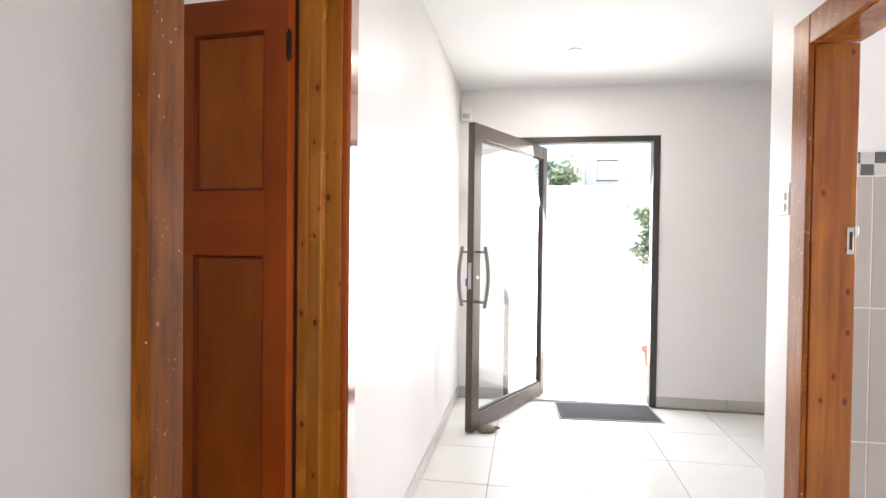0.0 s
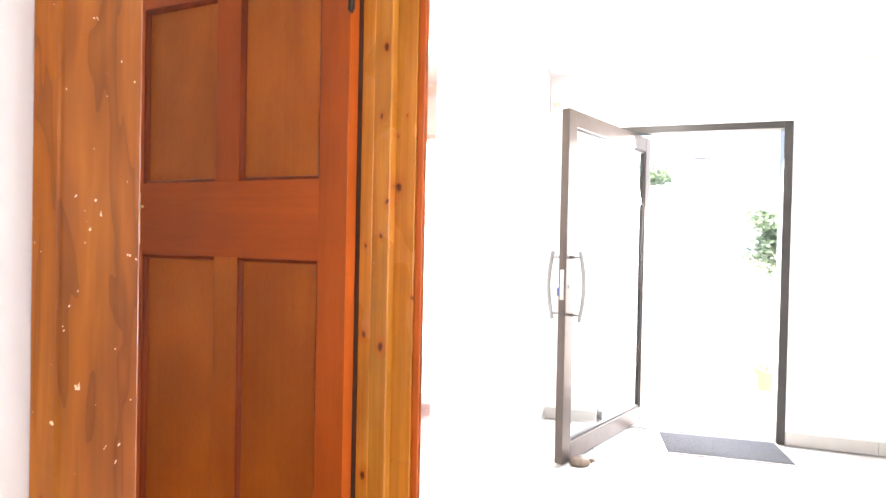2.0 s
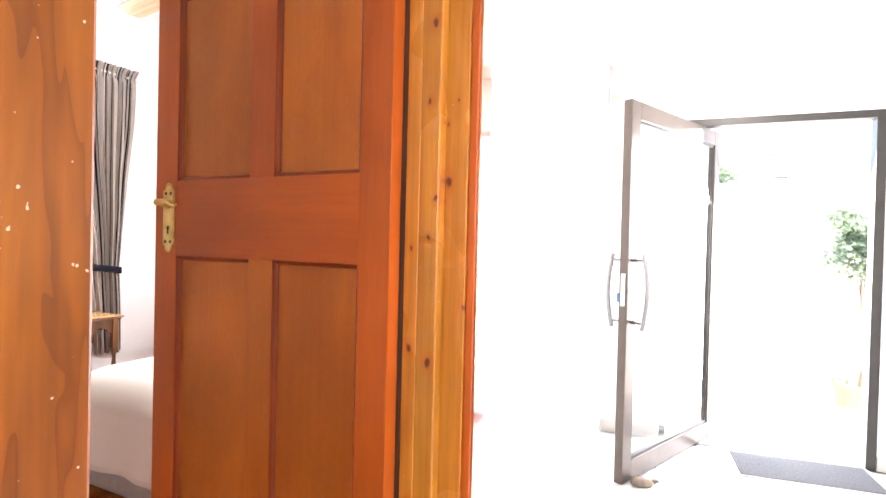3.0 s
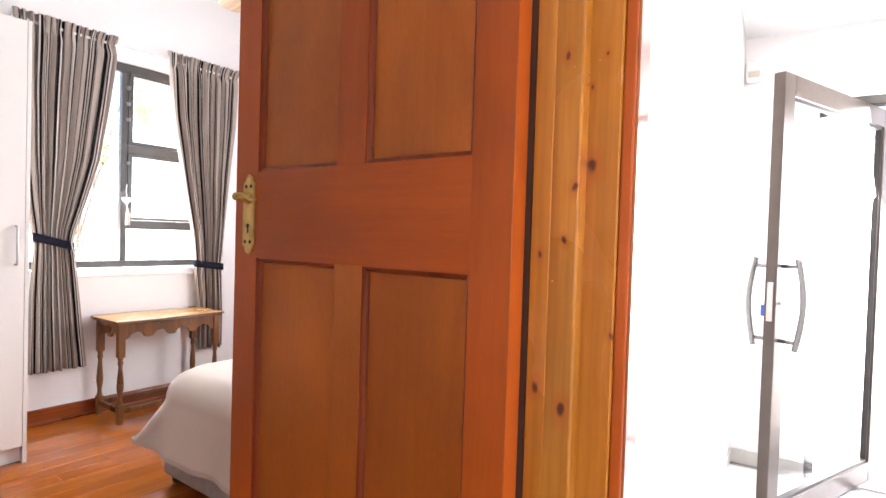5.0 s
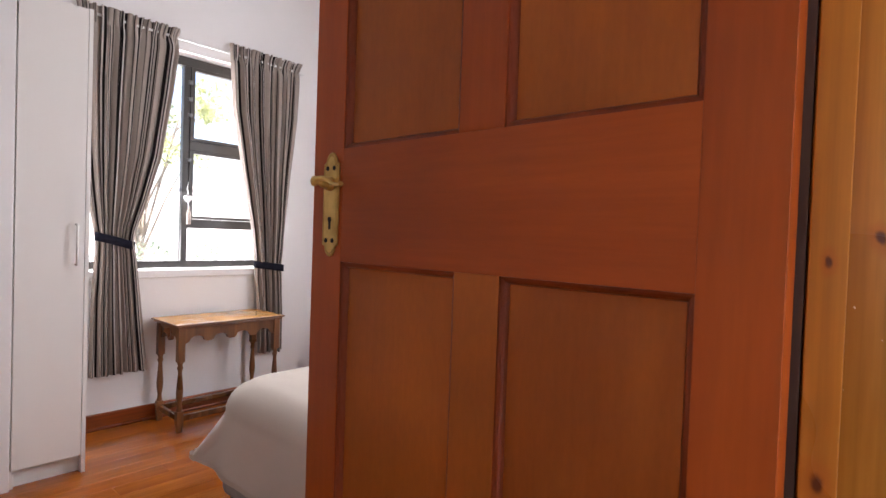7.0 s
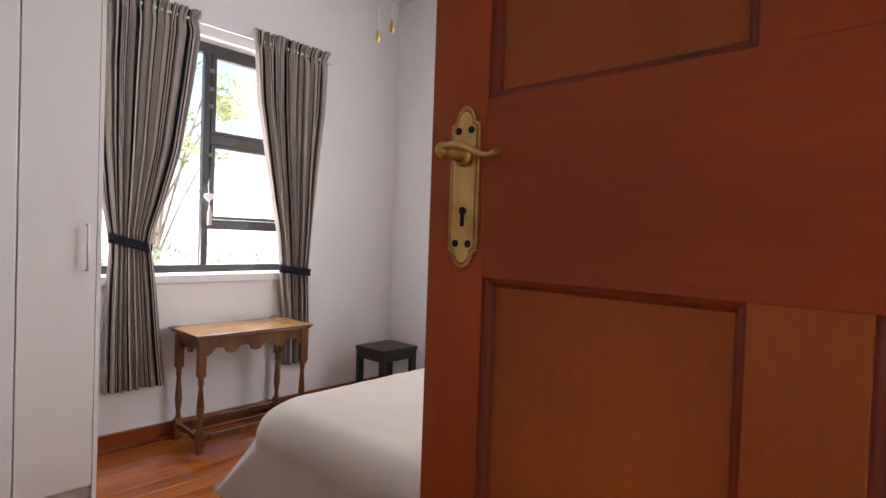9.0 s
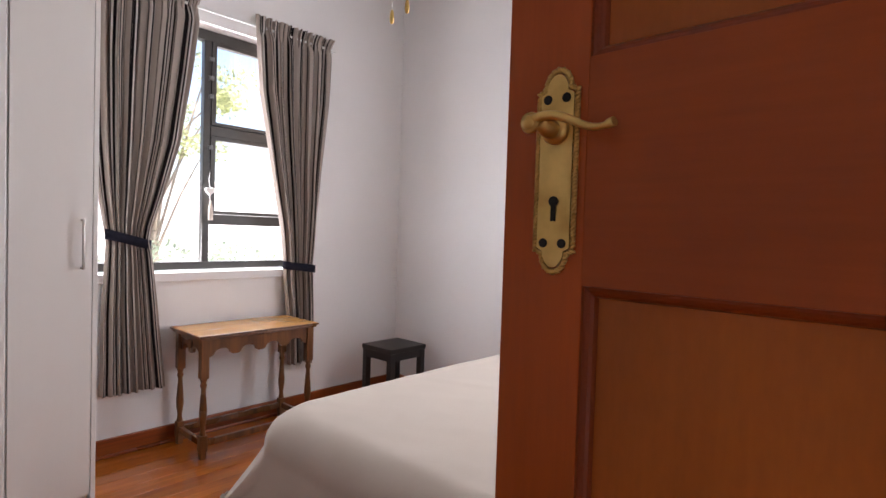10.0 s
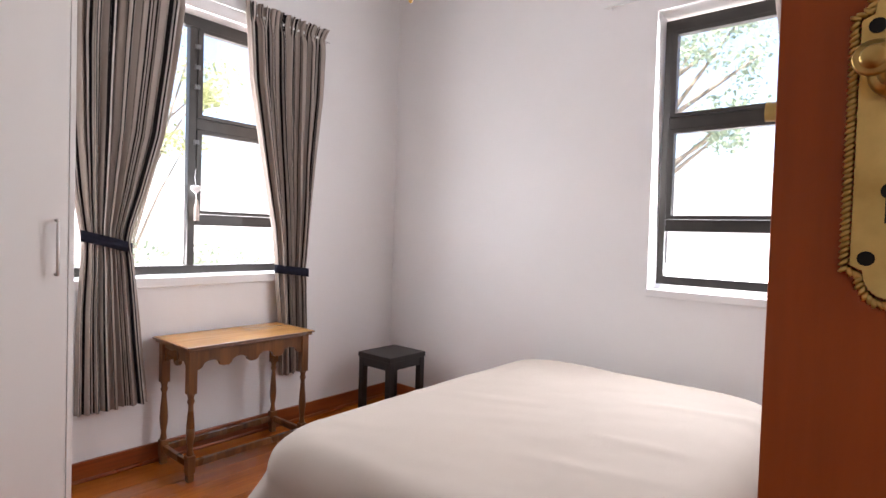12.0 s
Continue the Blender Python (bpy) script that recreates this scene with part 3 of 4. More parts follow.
# ---- bathroom doorway (hall axes) ----
bath = thing("bathroom_door_frame", "varnished knotty pine frame of the bathroom doorway", "door frame", HALL, kind="structure")
part("architrave", boxed((1.442, 0.486, 0.0), (1.46, 0.600, 2.035), 0.005), ARCHWOOD, bath, "glossy red-brown casing")
part("architrave", boxed((1.442, -0.43, 0.0), (1.46, -0.33, 2.035), 0.005), ARCHWOOD, bath)
part("head_architrave", boxed((1.442, -0.33, 1.93), (1.46, 0.486, 2.035), 0.005), ARCHWOOD, bath)
part("jamb_lining", boxed((1.462, 0.484, 0.0), (1.598, 0.508, 1.93), 0.003), PINE_BATH, bath, "knotty pine lining")
part("jamb_lining", boxed((1.462, -0.338, 0.0), (1.598, -0.314, 1.93), 0.003), PINE_BATH, bath)
part("head_lining", boxed((1.462, -0.314, 1.93), (1.598, 0.484, 1.953), 0.003), PINE_BATH, bath)
strike = part("strike_plate", boxed((1.570, 0.481, 1.225), (1.590, 0.4845, 1.315), 0.001), STEEL, bath, "small steel strike plate")
part("latch_slot", boxed((1.576, 0.4803, 1.240), (1.585, 0.4815, 1.300), 0.0), BLACK, strike, "dark latch slot")
part("lip", boxed((1.590, 0.476, 1.285), (1.602, 0.484, 1.318), 0.002), STEEL, strike)

# light switch on the nib
sw = thing("light_switch", "white plastic double light switch on the wall", "light switch", HALL)
part("faceplate", boxed((1.450, 0.625, 1.365), (1.46, 0.715, 1.480), 0.003), WHITEPLASTIC, sw)
for z in (1.392, 1.432):
    part("rocker", boxed((1.445, 0.648, z - 0.014), (1.451, 0.692, z + 0.014), 0.002), WHITEPLASTIC, sw)

# ---- front door ----
entry = thing("entrance_frame", "dark bronze aluminium frame of the front door", "door frame", HALL, kind="structure")
part("jamb", boxed((1.452, VF - 0.012, 0.0), (1.502, VF + 0.085, 2.072), 0.003), ALU, entry)
part("jamb", boxed((0.338, VF - 0.012, 0.0), (0.378, VF + 0.085, 2.072), 0.003), ALU, entry)
part("head", boxed((0.378, VF - 0.012, 2.027), (1.452, VF + 0.085, 2.072), 0.003), ALU, entry)
part("sill", boxed((0.338, VF + 0.01, -0.03), (1.502, VF + 0.16, 0.008), 0.003), SKIRT_TILE, entry, "pale threshold strip")

FL, FH = 1.150, 2.005
front_door = thing("front_door", "open brown aluminium pivot door with a glass pane", "door", HALL @ pose(0.150, 1.951, 0.012, 0, 0, math.degrees(math.atan2(0.905, 0.432))))
# leaf axes: x from lock edge to pivot edge, y left of the leaf (towards the passage wall), z up
T = 0.024
part("stile", boxed((0, -T, 0), (0.095, T, FH), 0.004), ALUBROWN, front_door)
part("stile", boxed((FL - 0.075, -T, 0), (FL, T, FH), 0.004), ALUBROWN, front_door)
part("bottom_rail", boxed((0.095, -T + 0.0005, 0), (FL - 0.075, T - 0.0005, 0.105), 0.003), ALUBROWN, front_door)
part("top_rail", boxed((0.095, -T + 0.0005, FH - 0.095), (FL - 0.075, T - 0.0005, FH), 0.003), ALUBROWN, front_door)
for lo, hi in (((0.095, -0.014, 0.105), (0.11, 0.014, FH - 0.095)), ((FL - 0.09, -0.014, 0.105), (FL - 0.075, 0.014, FH - 0.095)), ((0.11, -0.014, 0.105), (FL - 0.09, 0.014, 0.12)), ((0.11, -0.014, FH - 0.11), (FL - 0.09, 0.014, FH - 0.095))):
    part("glazing_bead", boxed(lo, hi), ALU, front_door)
pane = part("pane", boxed((0.106, -0.003, 0.116), (FL - 0.086, 0.003, FH - 0.106)), GLASS_DOOR, front_door, "clear glass pane")
pane.visible_shadow = False
for s in (-1, 1):
    bow = [(0.045 + 0.0 * k, s * (T + 0.062 + 0.026 * math.sin(math.pi * k / 14)), 0.810 + 0.395 * k / 14) for k in range(15)]
    h = part("pull_handle", tube(bow, 0.0125, 12), DOORSTEEL, front_door, "curved brushed steel pull handle")
    for z in (0.845, 1.170):
        part("standoff", tube([(0.045, s * T, z), (0.045, s * (T + 0.068), z)], 0.008, 10), DOORSTEEL, h)
part("lock_plate", boxed((-0.003, -0.012, 0.93), (0.001, 0.012, 1.10), 0.0005), STEEL, front_door, "steel lock plate")
part("lock_cylinder", tube([(0.05, -T - 0.008, 1.005), (0.05, T + 0.008, 1.005)], 0.010, 12), STEEL, front_door)
tag = boxed((0.03, T + 0.010, 0.945), (0.058, T + 0.030, 0.995), 0.004)
part("key_tag", tag, BLUE, front_door, "blue plastic key tag")
part("key", tube([(0.05, T + 0.006, 1.005), (0.05, T + 0.024, 1.004), (0.048, T + 0.022, 0.985)], 0.003, 8), STEEL, front_door)

mat_ob = thing("doormat", "flat grey fibre doormat on the tiles", "doormat", HALL @ pose(1.105, 2.585, 0, 0, 0, 3.5))
part("mat_top", boxed((-0.345, -0.175, 0.002), (0.345, 0.175, 0.011), 0.003), MATT, mat_ob)
edge = bmesh.new()
for lo, hi in (((-0.362, -0.192, 0), (0.362, -0.175, 0.007)), ((-0.362, 0.175, 0), (0.362, 0.192, 0.007)), ((-0.362, -0.175, 0), (-0.345, 0.175, 0.007)), ((0.345, -0.175, 0), (0.362, 0.175, 0.007))):
    box(edge, lo, hi, 0.002)
part("border", edge, BEDBASE, mat_ob, "darker rubber border")

stop = thing("doorstop", "small brown rounded doorstop wedged by the open door", "doorstop", HALL @ pose(0.268, 2.015, 0, 0, 0, 25))
blob = lathe([(0.0, 0.0), (0.042, 0.0), (0.050, 0.014), (0.043, 0.034), (0.024, 0.046), (0.0, 0.05)], 18)
bmesh.ops.scale(blob, vec=(1.25, 0.85, 1.0), verts=blob.verts)
for v in blob.verts:
    v.co += Vector((1, 1, 0.6)) * 0.005 * noise.noise(v.co * 40)
STOPMAT = material("mottled_brown_stoneware", (0.22, 0.165, 0.12), 0.5, vary=0.3, scale=30, bump=0.2)
part("body", blob, STOPMAT, stop)
part("head", tube([(0.045, 0, 0.018), (0.078, 0.004, 0.022), (0.094, 0.006, 0.016)], 0.01, 10, [0.016, 0.012, 0.006]), STOPMAT, stop)

light = thing("downlight", "small round recessed ceiling downlight", "ceiling light", HALL @ pose(0.791, 1.981, HH))
part("rim", lathe([(0.034, 0.0), (0.045, 0.0), (0.046, -0.004), (0.036, -0.007), (0.034, -0.004)], 24), WHITEPLASTIC, light)
GLOW = bpy.data.materials.new("lamp_glow")
GLOW.use_nodes = True
GLOW.node_tree.nodes["Principled BSDF"].inputs["Emission Color"].default_value = (1, 0.96, 0.9, 1)
GLOW.node_tree.nodes["Principled BSDF"].inputs["Emission Strength"].default_value = 8.0
lamp = new("downlight_lamp", bpy.data.lights.new("downlight_lamp", "AREA"))
lamp.data.shape, lamp.data.size, lamp.data.energy, lamp.data.color = "DISK", 0.064, 3.2, (1.0, 0.96, 0.9)
lamp.matrix_basis = look(hw(0.791, 1.981, HH - 0.009), hw(0.791, 1.981, 0))
part("bulb", lathe([(0.0, -0.001), (0.033, -0.001), (0.033, -0.003), (0.0, -0.003)], 20), GLOW, light, "lit lamp face")

sensor = thing("alarm_sensor", "white plastic alarm sensor high in the corner", "alarm sensor", HALL)
part("housing", boxed((-0.020, VF - 0.045, 2.205), (0.062, VF - 0.003, 2.318), 0.008), WHITEPLASTIC, sensor)
part("lens", boxed((-0.008, VF - 0.050, 2.225), (0.050, VF - 0.043, 2.262), 0.004), LINEN, sensor, "dull sensor lens")

# tiled skirtings and hall ceiling cornice
sk = structure("baseboard_hall", bmesh.new(), SKIRT_TILE, "pale grey tile skirting of the hall", "skirting", HALL)
for u0, u1 in ((-0.016, 0.334), (1.506, 2.004), (2.006, 2.504), (2.506, 3.004), (3.006, 3.504), (3.506, 4.19)):
    part("tile", boxed((u0, VF - 0.011, 0.0), (u1, VF - 0.001, 0.082), 0.0015), SKIRT_TILE, sk)
for k in range(5):
    part("tile", boxed((-0.0275, 0.137 + k * 0.54, 0.0), (-0.018, min(0.674 + k * 0.54, VF - 0.012), 0.082), 0.0015), SKIRT_TILE, sk)

# bathroom wall tiles
PALEGROUT = material("pale_grout", (0.76, 0.75, 0.73), 0.85, vary=0.05, scale=20)
bt = structure("bathroom_wall_tiles", boxed((1.602, 0.6462, 0.0), (3.4, 0.659, 1.60)), PALEGROUT, "beige bathroom wall tiling with a grey mosaic border", "tiles", HALL)
BTILE = material("beige_wall_tile", (0.44, 0.395, 0.37), 0.16, vary=0.03, scale=3, bump=0.01, obvary=0.04)
MOSAIC_D = material("grey_mosaic", (0.12, 0.12, 0.125), 0.2, vary=0.1, scale=8)
MOSAIC_L = material("pale_mosaic", (0.60, 0.58, 0.56), 0.2, vary=0.05, scale=8)
for k in range(6):
    for z0, z1 in ((0.05, 0.541), (0.545, 1.028), (1.032, 1.503)):
        part("tile", boxed((1.439 + k * 0.3 if k else 1.603, 0.645, z0), (1.735 + k * 0.3, 0.651, z1), 0.001), BTILE, bt)
for k in range(30):
    for r in range(2):
        part("mosaic", boxed((1.605 + k * 0.045, 0.645, 1.507 + r * 0.043), (1.648 + k * 0.045, 0.651, 1.548 + r * 0.043)), MOSAIC_D if (k + r) % 2 == 0 else MOSAIC_L, bt)
part("spindle", tube([(PX, -LEAF_T - 0.002, LZ), (PX, -LEAF_T - 0.046, LZ + 0.003)], 0.008), BRASS, bedroom_door)

# ---- bedroom: windows ----
def window_unit(name, label, at, w, h, sash_left, sash_w, t_low, t_high):
    """Aluminium window: x along the wall, y outwards, z up from the bottom. One column of three lights and one tall fixed light."""
    win = thing(name, label, "window", at, kind="structure")
    f = part("window_frame", wall_with_hole((0, 0, 0), (w, 0.055, h), 0, 0.035, w - 0.035, 0.045, h - 0.06), ALU, win)
    s0, s1 = (0.035, sash_w) if sash_left else (w - sash_w, w - 0.035)
    m0, m1 = (s1, s1 + 0.042) if sash_left else (s0 - 0.042, s0)
    part("mullion", boxed((m0, 0.003, 0.045), (m1, 0.052, h - 0.06), 0.003), ALU, win)
    for z in (t_low, t_high):
        part("transom", boxed((s0, 0.004, z - 0.032), (s1, 0.051, z + 0.032), 0.003), ALU, win)
    spans = [(0.045, t_low - 0.032), (t_low + 0.032, t_high - 0.032), (t_high + 0.032, h - 0.06)]
    for i, (z0, z1) in enumerate(spans):
        if i:
            sash = part("sash", wall_with_hole((s0 + 0.002, -0.004, z0 + 0.002), (s1 - 0.002, 0.04, z1 - 0.002), 0, s0 + 0.03, s1 - 0.03, z0 + 0.022, z1 - 0.022), ALU, win, "opening casement")
            p = part("pane", boxed((s0 + 0.028, 0.018, z0 + 0.02), (s1 - 0.028, 0.022, z1 - 0.02)), GLASS, sash)
        else:
            p = part("pane", boxed((s0 - 0.002, 0.024, z0 - 0.002), (s1 + 0.002, 0.028, z1 + 0.002)), GLASS, win)
        p.visible_shadow = False
    b0, b1 = (m1, w - 0.035) if sash_left else (0.035, m0)
    p = part("pane", boxed((b0 - 0.002, 0.024, 0.043), (b1 + 0.002, 0.028, h - 0.058)), GLASS, win)
    p.visible_shadow = False
    mx = (m0 + m1) / 2
    for z in (h - 0.17, h - 0.285, h - 0.395, t_high - 0.105):
        part("catch", boxed((mx + (0.004 if not sash_left else -0.03), -0.012, z - 0.013), (mx + (0.034 if not sash_left else 0.0), 0.004, z + 0.013), 0.003), CATCH, win, "small grey window catch")
    return win


# x of the unit runs along +y of the room on the window wall
window_unit("window_1", "dark aluminium window with casements and a fixed pane", pose(XA - 0.11, WA["y0"], WA["z0"] + 0.012, 0, 0, 90), WA["y1"] - WA["y0"], WA["z1"] - WA["z0"] - 0.014, False, 0.668, 0.305, 0.85)
window_unit("window_2", "dark aluminium window with casements looking on trees", pose(WB["x0"] + 0.010, YB + 0.11, WB["z0"] + 0.03, 0, 0, 0), WB["x1"] - WB["x0"] - 0.02, 1.435, True, 0.66, 0.322, 0.876)
structure("trim_sill_west", boxed((XA - 0.11, WA["y0"] - 0.03, WA["z0"] - 0.045), (XA + 0.022, WA["y1"] + 0.03, WA["z0"] + 0.006), 0.005), WALL, "white painted window sill board", "window sill")
structure("trim_sill_north", boxed((WB["x0"] - 0.006, YB - 0.016, WB["z0"] - 0.035), (WB["x1"] + 0.006, YB + 0.11, WB["z0"] + 0.006), 0.005), WALL, "white painted sill of the second window", "window sill")

# wooden skirtings
bb = structure("baseboard_west", boxed((XA, 1.386, 0.0), (XA + 0.018, YB - 0.018, 0.098), 0.004), BASEWOOD, "red-brown varnished timber skirting", "skirting")
part("quadrant", boxed((XA + 0.018, 1.386, 0.0), (XA + 0.034, YB - 0.03, 0.018), 0.006), BASEWOOD, bb)
BASE_X = wood("red_brown_skirting_cross", (0.36, 0.085, 0.014), (0.24, 0.045, 0.008), 0.3, along=0, rings=12)
bb = structure("baseboard_north", boxed((XA + 0.018, YB - 0.018, 0.0), (-0.78, YB, 0.098), 0.004), BASE_X, "red-brown varnished timber skirting below the second window", "skirting")
part("quadrant", boxed((XA + 0.03, YB - 0.034, 0.0), (-0.78, YB - 0.018, 0.018), 0.006), BASE_X, bb)


# ---- curtains ----
def curtain(name, label, at, rows, folds, cloth_w, seed):
    """Gathered cloth: rows of (height, left edge, right edge, fold depth) down its length; x along the wall, y into the room."""
    rng = random.Random(seed)
    nx, nz = folds * 16, 72
    top, bottom = rows[0][0], rows[-1][0]
    hs = [r[0] for r in rows][::-1]
    cols = [[r[k] for r in rows][::-1] for k in (1, 2, 3)]
    amp = [rng.uniform(0.45, 1.45) for _ in range(folds + 1)]
    ph = [rng.uniform(-1.1, 1.1) for _ in range(folds + 1)]
    bm = bmesh.new()
    uvl = bm.loops.layers.uv.new("UVMap")
    grid = []
    for j in range(nz + 1):
        z = top + (bottom - top) * j / nz
        x0, x1, dep = [float(np.interp(z, hs, c)) for c in cols]
        line = []
        for i in range(nx + 1):
            q = i / nx
            f = q * folds
            k = min(int(f), folds)
            a = amp[k] * (1 - (f - k)) + amp[min(k + 1, folds)] * (f - k)
            wav = math.sin(2 * math.pi * (f + ph[k] * 0.12))
            frill = min(1.0, max(0.0, (z - top + 0.11) / 0.04))
            ruffle = 0.5 + 0.5 * math.sin(2 * math.pi * (f * 2.3 + 0.5 * math.sin(f * 1.7)))
            y = dep * (a * (0.5 + 0.5 * wav) * (1 - frill) + ruffle * frill) + 0.006 * noise.noise(Vector((q * 9 + seed, z * 2.5, 0)))
            x = x0 + (x1 - x0) * (q + 0.22 / folds * math.sin(4 * math.pi * f) * a)
            zz = z + (0.012 * noise.noise(Vector((q * 6, seed, 1))) if j == nz else 0)
            line.append(bm.verts.new((x, y, zz)))
        grid.append(line)
    for j in range(nz):
        for i in range(nx):
            f = bm.faces.new((grid[j][i], grid[j + 1][i], grid[j + 1][i + 1], grid[j][i + 1]))
            f.smooth = True
            for loop, (ii, jj) in zip(f.loops, ((i, j), (i, j + 1), (i + 1, j + 1), (i + 1, j))):
                loop[uvl].uv = (cloth_w * ii / nx, jj / nz)
    c = thing(name, label, "curtain", at, group="striped curtains")
    ob = part("cloth", bm, CLOTH, c)
    so = ob.modifiers.new("thick", "SOLIDIFY")
    so.thickness = 0.003
    return c


def tieback(parent, x0, x1, z, depth, tilt):
    bm = bmesh.new()
    ring_o, n = [], 28
    for k in range(n):
        a = 2 * math.pi * k / n
        cx, cy = (x0 + x1) / 2, depth / 2
        x, y = cx + ((x1 - x0) / 2 + 0.008) * math.cos(a), cy + (depth / 2 + 0.012) * math.sin(a)
        dz = tilt * math.cos(a)
        ring_o.append([bm.verts.new((x, y, z + dz + s * 0.026)) for s in (-1, 1)])
    for k in range(n):
        a, b = ring_o[k], ring_o[(k + 1) % n]
        f = bm.faces.new((a[0], b[0], b[1], a[1]))
        f.smooth = True
    ob = part("tieback", bm, NAVY, parent, "navy cloth tieback")
    so = ob.modifiers.new("thick", "SOLIDIFY")
    so.thickness = 0.004


W1 = Matrix(((0, 1, 0, XA + 0.03), (1, 0, 0, 0), (0, 0, 1, 0), (0, 0, 0, 1)))   # x along the room's +y, y into the room
left_rows = [(2.545, 1.445, 2.040, 0.040), (2.500, 1.455, 2.028, 0.022), (2.475, 1.458, 2.022, 0.022), (2.40, 1.455, 2.022, 0.048), (2.10, 1.46, 1.985, 0.055), (1.70, 1.485, 1.925, 0.06), (1.40, 1.525, 1.84, 0.06), (1.23, 1.555, 1.785, 0.055), (1.155, 1.568, 1.772, 0.05), (1.08, 1.565, 1.785, 0.055), (0.80, 1.55, 1.815, 0.06), (0.338, 1.545, 1.862, 0.06)]
right_rows = [(2.555, 2.362, 2.972, 0.040), (2.510, 2.372, 2.950, 0.022), (2.485, 2.374, 2.946, 0.022), (2.41, 2.378, 2.94, 0.048), (2.10, 2.40, 2.925, 0.055), (1.65, 2.485, 2.875, 0.06), (1.25, 2.565, 2.84, 0.06), (1.06, 2.592, 2.828, 0.055), (0.985, 2.600, 2.822, 0.05), (0.91, 2.60, 2.83, 0.055), (0.65, 2.625, 2.835, 0.06), (0.335, 2.64, 2.84, 0.06)]
c1 = curtain("curtain", "taupe and black striped curtain tied back beside the wardrobe", W1, left_rows, 8, 1.45, 3)
tieback(c1, 1.566, 1.774, 1.155, 0.062, -0.030)
c2 = curtain("curtain", "taupe and black striped curtain tied back behind the side table", W1, right_rows, 8, 1.45, 8)
tieback(c2, 2.596, 2.826, 0.985, 0.062, -0.016)
W2 = Matrix(((1, 0, 0, 0), (0, -1, 0, YB - 0.03), (0, 0, 1, 0), (0, 0, 0, 1)))
rows_b = [(2.575, -1.735, -1.02, 0.04), (2.53, -1.73, -1.03, 0.022), (2.505, -1.73, -1.03, 0.022), (2.43, -1.725, -1.03, 0.05), (1.9, -1.66, -1.03, 0.055), (1.4, -1.45, -1.04, 0.06), (1.06, -1.28, -1.05, 0.05), (0.95, -1.26, -1.05, 0.05), (0.335, -1.29, -1.04, 0.06)]
c3 = curtain("curtain", "taupe striped curtain at the second window, half hidden", W2, rows_b, 9, 1.5, 5)
tieback(c3, -1.275, -1.045, 1.0, 0.062, 0.0)


def rail(at, x0, x1, z):
    r = thing("curtain_rail", "thin white metal curtain rail above the window", "curtain rail", at, group="curtain rails")
    part("track", boxed((x0, -0.004, z - 0.008), (x1, 0.008, z + 0.008), 0.003), WHITEPLASTIC, r)
    for x in (x0 + 0.03, x1 - 0.03):
        part("bracket", boxed((x - 0.012, -0.031, z - 0.012), (x + 0.012, 0.0, z + 0.012), 0.002), WHITEPLASTIC, r)


rail(Matrix(((0, 1, 0, XA + 0.03), (1, 0, 0, 0), (0, 0, 1, 0), (0, 0, 0, 1))), 1.44, 2.985, 2.492)
rail(W2, -2.56, -0.90, 2.545)

# heart charm on the window
charm = thing("heart_charm", "white wooden heart with a tassel hanging on the window", "ornament", pose(XA - 0.099, 2.166, 1.455, 0, 0, 90) @ Matrix.Scale(1.15, 4))
bm = prism([(0.026 * (16 * math.sin(a) ** 3) / 16, 0.026 * (13 * math.cos(a) - 5 * math.cos(2 * a) - 2 * math.cos(3 * a) - math.cos(4 * a)) / 16) for a in [2 * math.pi * k / 28 for k in range(28)]], -0.010, -0.002)
part("heart", bm, WHITEPLASTIC, charm)
part("cord", tube([(0, -0.004, 0.02), (-0.006, -0.004, 0.06), (0, -0.002, 0.10)], 0.0018, 6), WHITEPLASTIC, charm)
part("cord", tube([(0, -0.006, -0.024), (0.002, -0.006, -0.055)], 0.0015, 6), WHITEPLASTIC, charm)
part("tassel", lathe([(0.0, -0.052), (0.007, -0.054), (0.006, -0.066), (0.011, -0.085), (0.013, -0.155), (0.0, -0.155)], 12), LINEN, charm, "cream thread tassel", Matrix.Translation((0.002, -0.012, 0)))

# ---- wardrobe ----
ward = thing("wardrobe", "tall white melamine wardrobe with a steel handle", "wardrobe")
WX = -3.610
part("side_panel", boxed((XA + 0.004, 1.366, 0.0), (WX - 0.001, 1.384, 2.318), 0.001), WHITEMEL, ward)
part("side_panel", boxed((XA + 0.004, 1.082, 0.0), (WX - 0.020, 1.098, 2.318), 0.001), WHITEMEL, ward)
part("top_panel", boxed((XA + 0.004, 1.098, 2.300), (WX - 0.020, 1.366, 2.318), 0.001), WHITEMEL, ward)
part("back_panel", boxed((XA + 0.004, 1.098, 0.09), (XA + 0.012, 1.366, 2.300)), WHITEMEL, ward)
part("plinth", boxed((WX - 0.060, 1.098, 0.0), (WX - 0.044, 1.366, 0.085), 0.001), WHITEMEL, ward)
wd = part("door", boxed((WX - 0.018, 1.086, 0.090), (WX, 1.363, 2.314), 0.0015), WHITEMEL, ward)
part("handle", tube([(WX, 1.325, 1.052), (WX + 0.024, 1.325, 1.052), (WX + 0.028, 1.325, 1.058), (WX + 0.028, 1.325, 1.244), (WX + 0.024, 1.325, 1.250), (WX, 1.325, 1.250)], 0.0055, 10), STEEL, wd, "slim brushed steel bar handle")

